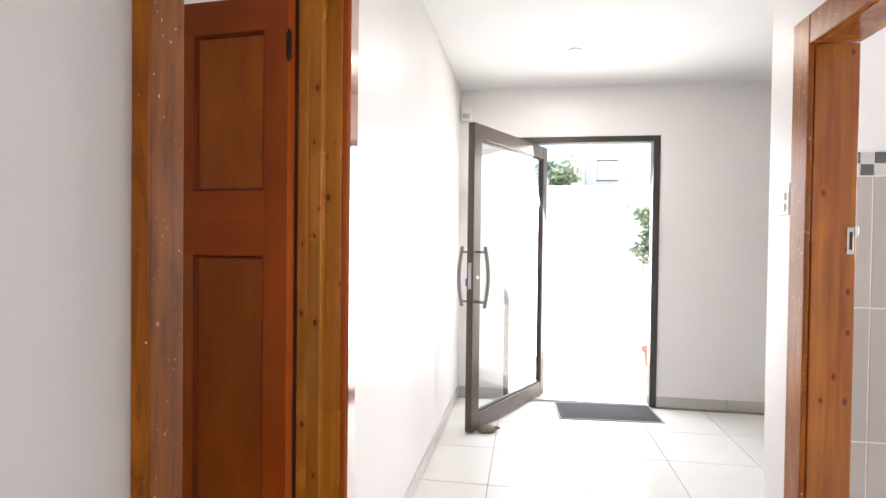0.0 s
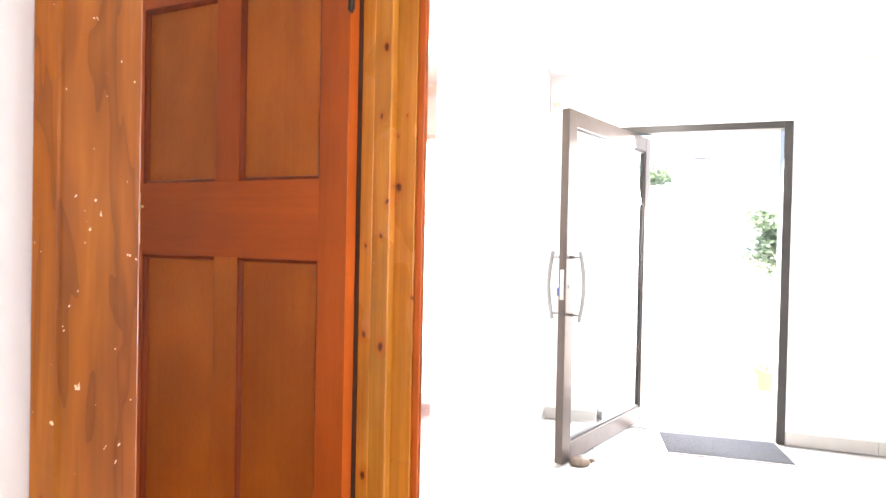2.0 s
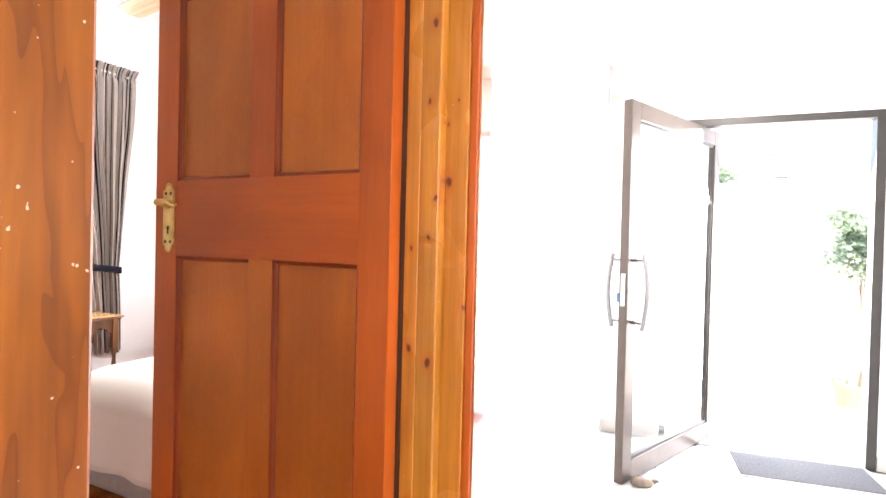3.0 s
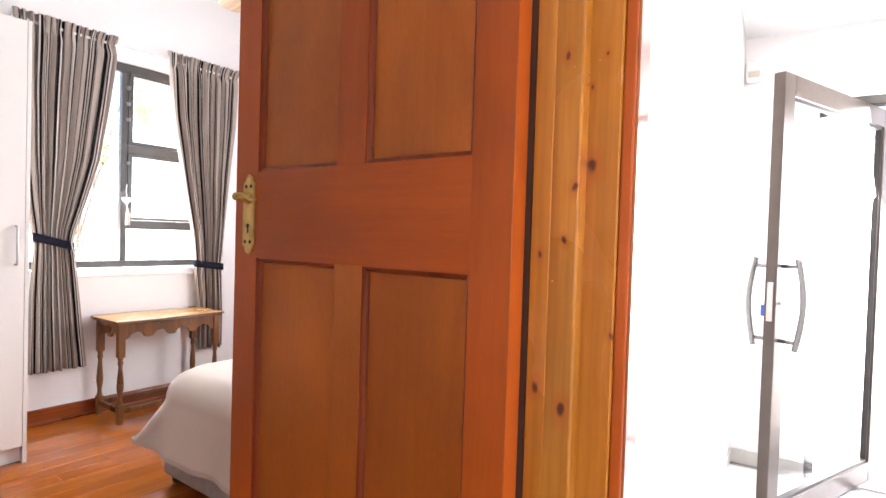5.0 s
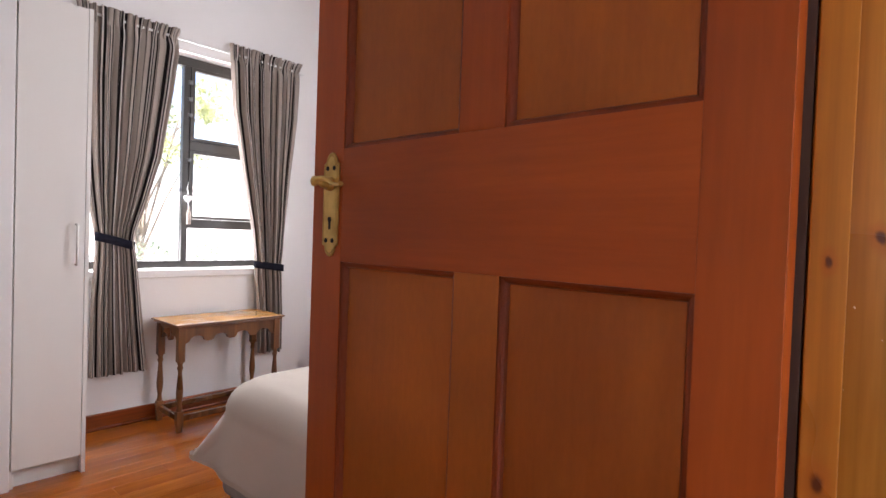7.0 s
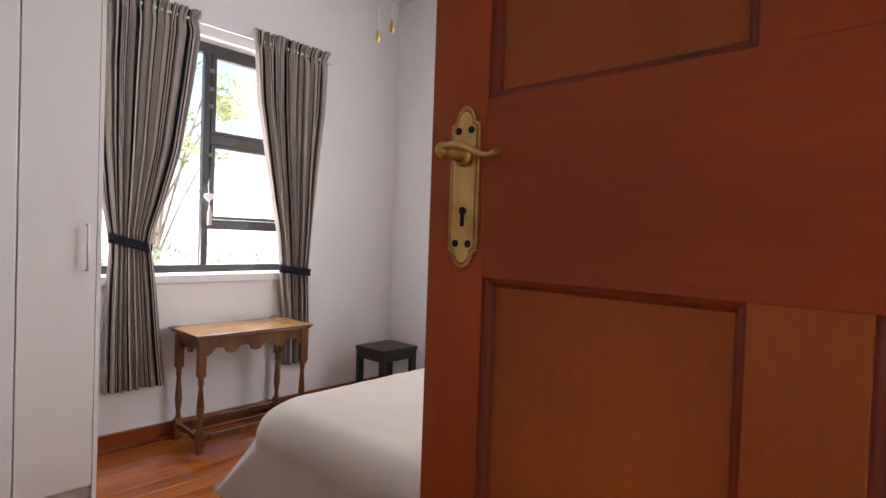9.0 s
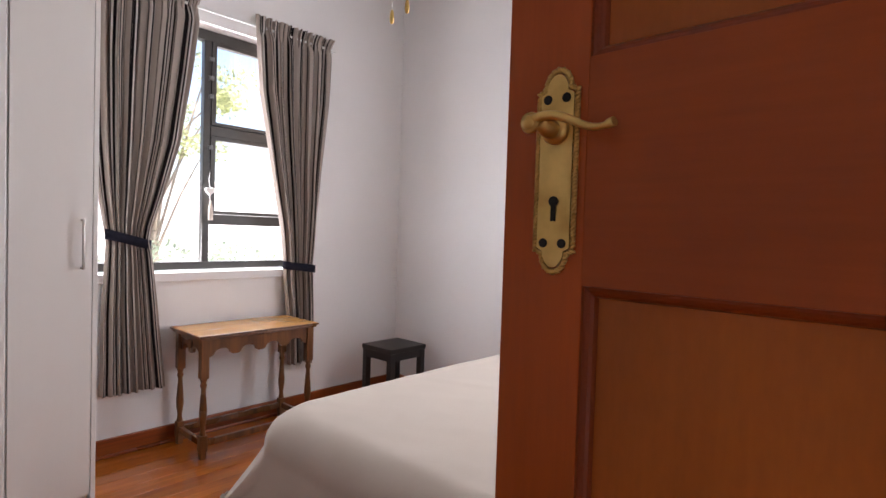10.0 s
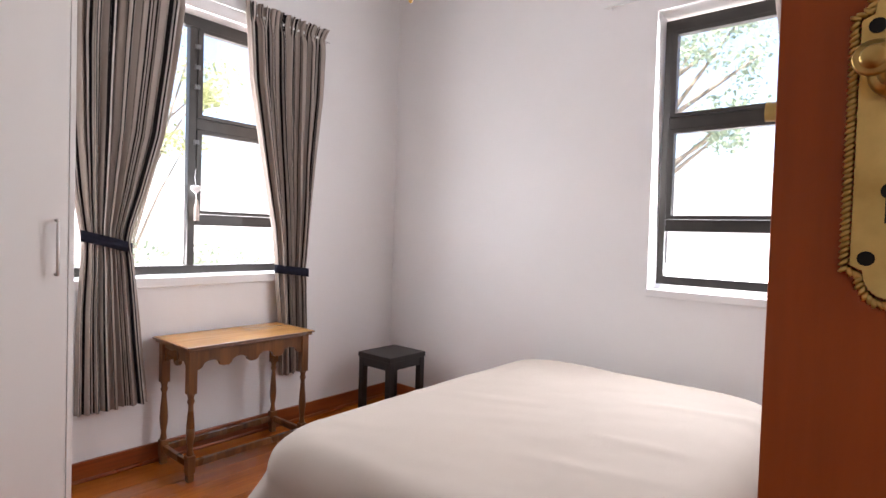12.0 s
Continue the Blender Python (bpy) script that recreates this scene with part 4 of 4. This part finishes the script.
# ---- side table ----
tab = thing("side_table", "oak side table with turned legs and scalloped apron", "table", pose(-3.99, 2.265, 0))
TW, TL, TH = 0.382, 0.730, 0.667
bm = boxed((-TW / 2, -TL / 2, TH - 0.014), (TW / 2, TL / 2, TH), 0.004)
part("tabletop", bm, OAK, tab, "pale worn oak top")
bm = boxed((-TW / 2 + 0.007, -TL / 2 + 0.007, TH - 0.027), (TW / 2 - 0.007, TL / 2 - 0.007, TH - 0.0145), 0.005)
for s in (-1, 1):
    box(bm, (-TW / 2 - 0.003, s * TL / 2 - 0.004, TH - 0.0125), (TW / 2 + 0.003, s * TL / 2 + 0.003, TH - 0.002), 0.003)
    box(bm, (s * TW / 2 - 0.004, -TL / 2 + 0.004, TH - 0.0125), (s * TW / 2 + 0.003, TL / 2 - 0.004, TH - 0.002), 0.003)
part("edge_moulding", bm, OAKLEG, tab, "darker moulded oak edge")
LX, LY = TW / 2 - 0.042, TL / 2 - 0.042


def scallop(length, n):
    """Outline of an apron board whose lower edge is cut in arches with flat drops between."""
    pts = [(-length / 2, TH - 0.027), (length / 2, TH - 0.027), (length / 2, TH - 0.125)]
    seg = length / n
    for k in range(n):
        x = length / 2 - k * seg
        pts.append((x - seg * 0.10, TH - 0.122))
        for a in range(9):
            t = math.pi * a / 8
            pts.append((x - seg * 0.5 + seg * 0.30 * math.cos(t), TH - 0.113 + 0.030 * math.sin(t)))
        pts.append((x - seg * 0.90, TH - 0.122))
    pts.append((-length / 2, TH - 0.125))
    return pts


for s in (-1, 1):
    part("apron", prism(scallop(2 * LY - 0.04, 4), -0.009, 0.009), OAKLEG, tab, "", pose(s * LX, 0, 0, 0, 0, 90))
    part("apron", prism(scallop(2 * LX - 0.04, 2), -0.009, 0.009), OAKLEG, tab, "", pose(0, s * LY, 0))
turned = [(0.014, 0.125), (0.017, 0.135), (0.0135, 0.150), (0.012, 0.17), (0.019, 0.215), (0.0205, 0.245), (0.0175, 0.29), (0.0125, 0.355), (0.0115, 0.375), (0.0165, 0.388), (0.0175, 0.396), (0.013, 0.408), (0.016, 0.420), (0.019, 0.432)]
for sx in (-1, 1):
    for sy in (-1, 1):
        bm = lathe(turned, 16, (sx * LX, sy * LY))
        box(bm, (sx * LX - 0.021, sy * LY - 0.021, 0.430), (sx * LX + 0.021, sy * LY + 0.021, TH - 0.027), 0.003)
        box(bm, (sx * LX - 0.020, sy * LY - 0.020, 0.040), (sx * LX + 0.020, sy * LY + 0.020, 0.128), 0.003)
        box(bm, (sx * LX - 0.016, sy * LY - 0.016, 0.0), (sx * LX + 0.016, sy * LY + 0.016, 0.040), 0.004)
        part("leg", bm, OAKLEG, tab, "turned oak leg")
for s in (-1, 1):
    part("stretcher", boxed((s * LX - 0.011, -LY + 0.02, 0.066), (s * LX + 0.011, LY - 0.02, 0.100), 0.003), OAKLEG, tab)
    part("stretcher", boxed((-LX + 0.02, s * LY - 0.011, 0.066), (LX - 0.02, s * LY + 0.011, 0.100), 0.003), OAKLEG, tab)

# ---- stool ----
stool = thing("stool", "small square black-brown wooden stool in the corner", "stool", pose(-3.826, 3.296, 0))
part("seat", boxed((-0.152, -0.170, 0.410), (0.152, 0.170, 0.442), 0.004), DARKWOOD, stool)
for sx in (-1, 1):
    for sy in (-1, 1):
        part("leg", boxed((sx * 0.147, sy * 0.165, 0.0), (sx * 0.105, sy * 0.123, 0.4096), 0.003), DARKWOOD, stool)
for s in (-1, 1):
    part("apron", boxed((s * 0.142, -0.123, 0.355), (s * 0.120, 0.123, 0.4096), 0.002), DARKWOOD, stool)
    part("apron", boxed((-0.105, s * 0.160, 0.355), (0.105, s * 0.138, 0.4096), 0.002), DARKWOOD, stool)

# ---- bed ----
BED = pose(-2.225, 2.585, 0)
BW, BL, BZ = 1.40, 1.86, 0.565          # width, length, height of the made bed
bed = thing("bed", "made-up double bed on a grey fabric base", "bed", BED)
part("base", boxed((-BW / 2 + 0.07, -BL / 2 + 0.06, 0.040), (BW / 2 - 0.07, BL / 2 - 0.06, 0.290), 0.03), BEDBASE, bed, "grey fabric bed base")
part("mattress", boxed((-BW / 2 + 0.15, -BL / 2 + 0.15, 0.292), (BW / 2 - 0.15, BL / 2 - 0.15, BZ - 0.03), 0.07), LINEN, bed)
for sx in (-1, 1):
    for sy in (-1, 1):
        part("foot", lathe([(0.022, 0.0), (0.028, 0.01), (0.026, 0.040)], 14, (sx * (BW / 2 - 0.12), sy * (BL / 2 - 0.12))), BLACK, bed, "black plastic foot")

spread = thing("bedspread", "plain cream cotton bedspread draped over the bed", "bedspread", BED)


def round_rect(a, b, r, straight=46, arc=14):
    """Points round a rectangle of half sizes a and b with corners of radius r, always as many, with the way along it."""
    pts = []
    for cx, cy, a0 in ((a - r, b - r, 0), (r - a, b - r, 90), (r - a, r - b, 180), (a - r, r - b, 270)):
        for k in range(arc):
            t = radians(a0 + 90 * k / (arc - 1))
            pts.append((cx + r * math.cos(t), cy + r * math.sin(t), math.cos(t), math.sin(t)))
        x0, y0, nx, ny = pts[-1]
        t = radians(a0 + 90)
        far = {0: (r - a, b), 90: (-a, r - b), 180: (a - r, -b), 270: (a, b - r)}[a0]
        for k in range(1, straight):
            q = k / straight
            pts.append((x0 + (far[0] - x0) * q, y0 + (far[1] - y0) * q, nx, ny))
    return pts


def drape(rings):
    """The cloth from the middle outwards and down to the hem."""
    bm, loops = bmesh.new(), []
    for a, b, r, z, low in rings:
        ring = []
        for k, (x, y, nx, ny) in enumerate(round_rect(a, b, r)):
            along = x * abs(ny) + y * abs(nx) + 3 * nx + 5 * ny
            corner = (2 * abs(nx * ny)) ** 1.2
            slow = noise.noise(Vector((x * 1.6, y * 1.6, 4)))
            wave = low * (0.011 * math.sin(along * 15 + 3.0 * slow) + 0.006 * math.sin(along * 31 + 5 * slow)) * (1 - 0.6 * corner) + 0.022 * corner * low ** 1.5
            zz = z + 0.0035 * noise.noise(Vector((x * 2.3, y * 2.3, 0))) + 0.0018 * noise.noise(Vector((x * 3 + y * 5, y * 11 - x * 7, 2)))
            zz += 0.006 * max(0.0, noise.noise(Vector((x * 1.6 + y * 1.2, y * 9 - x * 3, 7)))) ** 2 * 2 + low * 0.010 * noise.noise(Vector((along * 2.2, 1, 9)))
            zz += 0.010 * (1 - low) * math.exp(-((abs(x) / 0.6) ** 4 + (abs(y) / 0.8) ** 4))
            ring.append(bm.verts.new((x + nx * wave, y + ny * wave, zz)))
        loops.append(ring)
    for p, q in zip(loops, loops[1:]):
        for k in range(len(p)):
            f = bm.faces.new((p[k], q[k], q[(k + 1) % len(p)], p[(k + 1) % len(p)]))
            f.smooth = True
    if loops[0][0].co.z > 0.4:
        bm.faces.new(loops[0]).smooth = True
    return bm


rings, R = [], 0.13
BA, BB = BW / 2 - 0.018, BL / 2 - 0.016      # half sizes where the sides begin to hang
fa, fb = BA - R, BB - R
for k in range(34):
    q = 0.02 + 0.98 * k / 33
    rings.append((fa * q, fb * q, 0.16 * q, BZ, 0.0))
for k in range(1, 13):
    t = math.pi / 2 * k / 12
    rings.append((fa + R * math.sin(t), fb + R * math.sin(t), 0.16 + 0.07 * k / 12, BZ - R * (1 - math.cos(t)), 0.02 * k))
for k in range(1, 15):
    q = k / 14
    rings.append((BA + 0.056 * q, BB + 0.054 * q, 0.23 - 0.165 * q ** 1.3, BZ - R - (BZ - R - 0.205) * q, 0.24 + 0.76 * q))
cl = part("cloth", drape(rings), LINEN, spread)
part("hem", drape([(a + 0.0012, b + 0.0012, r, z + dz, low) for (a, b, r, z, low), dz in ((rings[-1], 0.022), (rings[-1], -0.001))]), LINEN, spread, "stitched hem")
so = cl.modifiers.new("thick", "SOLIDIFY")
so.thickness = 0.004

# ---- ceiling fan with pull cords ----
fan = thing("ceiling_fan", "ceiling fan with pale wooden blades and pull cords", "ceiling fan", pose(-2.455, 2.01, 0, 0, 0, 0))
part("rod", tube([(0, 0, HB), (0, 0, 2.60)], 0.013, 12), BRASS, fan)
part("canopy", lathe([(0.02, HB - 0.07), (0.06, HB - 0.03), (0.065, HB)], 20), BRASS, fan)
part("motor", lathe([(0.0, 2.44), (0.05, 2.44), (0.095, 2.47), (0.11, 2.50), (0.11, 2.56), (0.08, 2.60), (0.02, 2.61)], 28), BRASS, fan, "brass motor housing")
for k in range(4):
    a = pose(0, 0, 0, 0, 0, 172 + 90 * k)
    bl = bmesh.new()
    prof = [(0.16, 0.05), (0.30, 0.062), (0.45, 0.066), (0.505, 0.058), (0.52, 0.03)]
    vs = [(x, w) for x, w in prof] + [(x, -w) for x, w in reversed(prof)]
    up = [bl.verts.new((x, y, 2.500 + 0.16 * y)) for x, y in vs]
    lo = [bl.verts.new((x, y, 2.493 + 0.16 * y)) for x, y in vs]
    bl.faces.new(up)
    bl.faces.new(list(reversed(lo)))
    for i in range(len(vs)):
        bl.faces.new((up[i], lo[i], lo[(i + 1) % len(vs)], up[(i + 1) % len(vs)]))
    b = part("blade", bl, FANWOOD, fan, "pale wooden blade", a)
    part("bracket", boxed((0.09, -0.018, 2.490), (0.20, 0.018, 2.4935), 0.001), BRASS, b)
for x, y, z in ((-0.040, -0.010, 1.992), (0.038, -0.010, 2.010)):
    c = part("pull_cord", tube([(x, y, 2.45), (x, y, z + 0.05)], 0.0012, 6), STEEL, fan)
    part("knob", lathe([(0.002, z + 0.052), (0.006, z + 0.044), (0.0085, z + 0.022), (0.006, z + 0.004), (0.0, z)], 14, (x, y)), BRASS, c, "small brass cord knob")

# ---- outside: garden and street side ----
def leaves(bm, centre, radii, n, size, rng):
    """Small folded leaves scattered through an uneven cluster."""
    for _ in range(n):
        d = Vector((rng.gauss(0, 1), rng.gauss(0, 1), rng.gauss(0, 1))).normalized() * rng.random() ** 0.45
        p = Vector(centre) + Vector((d.x * radii[0], d.y * radii[1], d.z * radii[2]))
        m = Matrix.Translation(p) @ Euler((rng.uniform(-1.2, 1.2), rng.uniform(-1.2, 1.2), rng.uniform(0, 6.3))).to_matrix().to_4x4()
        s = size * rng.uniform(0.6, 1.4)
        a, b, c, e = [bm.verts.new(m @ Vector(q)) for q in ((0, 0, 0), (0.32 * s, 0.5 * s, 0.08 * s), (0, s, 0), (-0.32 * s, 0.5 * s, 0.08 * s))]
        bm.faces.new((a, b, c))
        bm.faces.new((a, c, e))


def tree(name, label, at, height, trunk_r, clusters, leaf_n, leaf_size, leaf_mat, seed, category="tree"):
    """Tapered trunk, limbs to each cluster of leaves."""
    rng = random.Random(seed)
    t = thing(name, label, category, at)
    fork = height * 0.35
    bm = tube([(0, 0, -0.05), (0.02, 0.01, fork * 0.5), (-0.02, 0.02, fork), (0.0, 0.0, height * 0.75)], trunk_r, 10, [trunk_r * 1.2, trunk_r, trunk_r * 0.8, trunk_r * 0.35])
    tr = part("trunk", bm, BARK, t)
    crown = bmesh.new()
    for (cx, cy, cz), rad in clusters:
        z0 = rng.uniform(fork * 0.8, min(height * 0.7, max(cz, fork)))
        part("limb", tube([(0, 0, z0), (cx * 0.5, cy * 0.5, (z0 + cz) / 2 + 0.08), (cx, cy, cz)], 0.01, 7, [trunk_r * 0.45, trunk_r * 0.3, trunk_r * 0.12]), BARK, tr)
        for _ in range(4):
            o = Vector((rng.uniform(-1, 1) * rad[0], rng.uniform(-1, 1) * rad[1], rng.uniform(-1, 1) * rad[2])) * 0.6
            leaves(crown, (cx + o.x, cy + o.y, cz + o.z), [r * 0.55 for r in rad], leaf_n // 4, leaf_size, rng)
    part("crown", crown, leaf_mat, t)
    return t


def spread_clusters(n, r, z0, z1, size, seed):
    rng = random.Random(seed)
    out = []
    for _ in range(n):
        a, q = rng.uniform(0, 6.28), rng.random() ** 0.5
        s = size * rng.uniform(0.7, 1.3)
        out.append(((r * q * math.cos(a), r * q * math.sin(a), rng.uniform(z0, z1)), (s, s, s * 0.7)))
    return out


G = -0.52
# porch and entrance side
structure("pavement_porch", boxed((-0.6, VF + 0.162, G), (4.6, VF + 1.5, -0.02), 0.006), PAVING, "pale paved porch outside the front door", "porch", HALL)
part_w = thing("boundary_wall", "tall white plastered boundary wall in full sun", "wall", HALL @ pose(0, 9.2, G), kind="structure")
part("panel", boxed((-8, 0, 0), (12, 0.22, 2.80), 0.01), OUTWALL, part_w)
part("coping", boxed((-8.04, -0.03, 2.80), (12.04, 0.25, 2.86), 0.01), OUTWALL, part_w)
house = thing("neighbour_house", "white plastered neighbouring house above the wall", "house", HALL @ pose(1.75, 10.6, G))
part("wall", boxed((0, 0, 0), (9, 5, 5.2), 0.02), OUTWALL, house)
part("roof", prism([(-0.4, 5.2), (9.4, 5.2), (4.5, 7.0)], -0.4, 5.4), TERRACOTTA, house)
wi = part("window", boxed((0.25, -0.03, 3.10), (0.66, 0.02, 3.55), 0.005), OUTWALL, house)
for z in (3.10, 3.53):
    part("frame", boxed((0.23, -0.05, z), (0.68, -0.03, z + 0.02)), ALU, wi)
tree("tree", "leafy green tree behind the boundary wall", HALL @ pose(0.9, 10.3, G), 3.4, 0.08, spread_clusters(12, 0.62, 2.3, 3.45, 0.34, 4), 420, 0.08, LEAF, 11)
pot = thing("plant_pot", "terracotta pot with a clipped bush outside", "plant pot", HALL @ pose(2.20, 5.55, G))
part("pot", lathe([(0.15, 0.0), (0.17, 0.02), (0.215, 0.40), (0.24, 0.41), (0.24, 0.46), (0.20, 0.46), (0.19, 0.40)], 28), TERRACOTTA, pot)
tree("potted_bush", "clipped round green bush in the pot", HALL @ pose(2.20, 5.55, G + 0.38), 1.8, 0.022, [((0.12 * math.cos(k * 2.4), 0.12 * math.sin(k * 2.4), 1.16 + 0.085 * k), (0.33, 0.33, 0.20)) for k in range(8)], 460, 0.06, LEAF, 5, "bush")

# garden on the bedroom sides
gw = thing("garden_wall", "white plastered garden wall in sun", "wall", pose(XA - 6.5, 0, G), kind="structure")
part("panel", boxed((-0.22, -9, 0), (0, 12.5, 2.5), 0.01), OUTWALL, gw)
part("coping", boxed((-0.25, -9.04, 2.5), (0.03, 12.54, 2.56), 0.01), OUTWALL, gw)
gw2 = thing("garden_wall", "white plastered garden wall behind the trees", "wall", pose(0, YB + 8.5, G), kind="structure")
part("panel", boxed((-10.6, 0, 0), (-2.4, 0.22, 2.5), 0.01), OUTWALL, gw2)
part("coping", boxed((-10.6, -0.03, 2.5), (-2.4, 0.25, 2.56), 0.01), OUTWALL, gw2)
tree("garden_tree", "slim garden tree with yellow-green leaves", pose(XA - 3.6, 3.1, G), 4.6, 0.045, spread_clusters(16, 0.85, 2.2, 4.6, 0.36, 21), 420, 0.055, LEAF_YELLOW, 7)
for k, (x, y, w) in enumerate(((XA - 2.5, 3.0, 0.40), (XA - 2.3, 2.25, 0.30), (XA - 2.9, 4.1, 0.45))):
    t = tree("shrub", "low grey-green shrub below the window", pose(x, y, G), 1.6, 0.02, [((w * math.cos(j * 1.9), w * math.sin(j * 1.9), 1.28 + 0.06 * (j % 5)), (0.20, 0.20, 0.16)) for j in range(8)], 44, 0.055, LEAF, 31 + k, "shrub")
tree("shade_tree", "spreading green tree beyond the second window", pose(-4.6, YB + 5.2, G), 5.6, 0.13, spread_clusters(26, 2.1, 3.1, 5.6, 0.55, 9), 260, 0.085, LEAF, 15)

post = thing("garden_post", "grey post with a thin horizontal rod before the garden wall", "post", pose(-3.11, 12.0, G))
part("upright", boxed((-0.045, -0.03, 0.0), (0.045, 0.03, 1.93), 0.005), ALU, post)
part("rod", tube([(-0.62, 0, 1.595), (-0.04, 0, 1.600)], 0.012, 8), ALU, post)

# ---- light through the openings ----
window_light("daylight_west", (XA - 0.085, 2.16, 1.70), (XA + 2, 2.16, 1.55), 1.30, 1.40, 16, (0.93, 0.97, 1.0))
window_light("daylight_north", (-1.64, YB + 0.085, 1.72), (-1.64, YB - 2, 1.55), 1.25, 1.40, 17, (0.93, 0.97, 1.0))
window_light("daylight_entry", hw(0.95, VF + 0.30, 1.10), hw(0.95, VF - 3, -0.3), 1.05, 1.95, 14, (0.97, 0.98, 1.0))

window_unit("window_3", "dark aluminium bathroom window", HALL @ pose(4.28, 0.29, 1.01, 0, 0, -90), 1.28, 1.08, True, 0.6, 0.28, 0.66)
# unseen window and lamp at the passage end, added to brighten the hall
window_unit("assumed_window_4", "assumed, unseen aluminium window added to light the passage", HALL @ pose(0.21, VE - 0.09, 0.91, 0, 0, 180) @ pose(-1.08, 0, 0), 1.08, 1.23, True, 0.5, 0.3, 0.75)
window_light("passage_fill", hw(0.75, VE - 0.02, 1.52), hw(0.65, 1.0, 1.2), 1.0, 1.15, 4.5, (0.97, 0.98, 1.0))
window_light("daylight_bathroom", hw(4.18, -0.35, 1.55), hw(2.0, -0.2, 1.2), 1.2, 1.0, 13, (0.95, 0.98, 1.0))

# ---- pieces: bedroom boards and hall tiles ----
fl = thing("floor_boards", "varnished orange timber floorboards", "floor", kind="structure")
x = XA + 0.002
rng = random.Random(12)
while x < -0.40:
    w = 0.110
    x1 = min(x + w - 0.0012, -0.40)
    far = min(YB - 0.002, 1.13 + (-0.50 - x1) / 0.0734)
    cuts = [YS + 0.002, YS + rng.uniform(1.0, 3.2), far]
    if cuts[1] > far - 0.3:
        cuts = [cuts[0], far]
    for y0, y1 in zip(cuts, cuts[1:]):
        part("board", boxed((x, y0, -0.012), (x1, y1 - 0.0012, 0.0), 0.0008), FLOORWOOD, fl)
    x += w
ht = thing("floor_tiles", "large pale polished porcelain hall tiles", "floor", HALL, kind="structure")
structure("floor_bed", box(boxed((-0.027, -2.3, -0.10), (4.2, VF + 0.01, -0.004)), (-0.027, VE, -0.10), (1.46, -2.3, -0.004)), GROUT, "grey grout bed below the tiles", "floor", HALL)
for i in range(-1, 9):
    for j in range(-8, 6):
        u0, u1 = max(0.33 + (i - 1) * 0.5, -0.026), min(0.33 + i * 0.5, 4.2)
        v0, v1 = max(0.25 + j * 0.5 - 0.5, VE + 0.004), min(0.25 + j * 0.5, VF + 0.009)
        if u1 - u0 > 0.02 and v1 - v0 > 0.02 and (v0 > -2.3 or u0 < 1.4):
            part("tile", boxed((u0 + 0.0022, v0 + 0.0022, -0.004), (u1 - 0.0022, v1 - 0.0022, 0.0), 0.0007), TILE, ht)
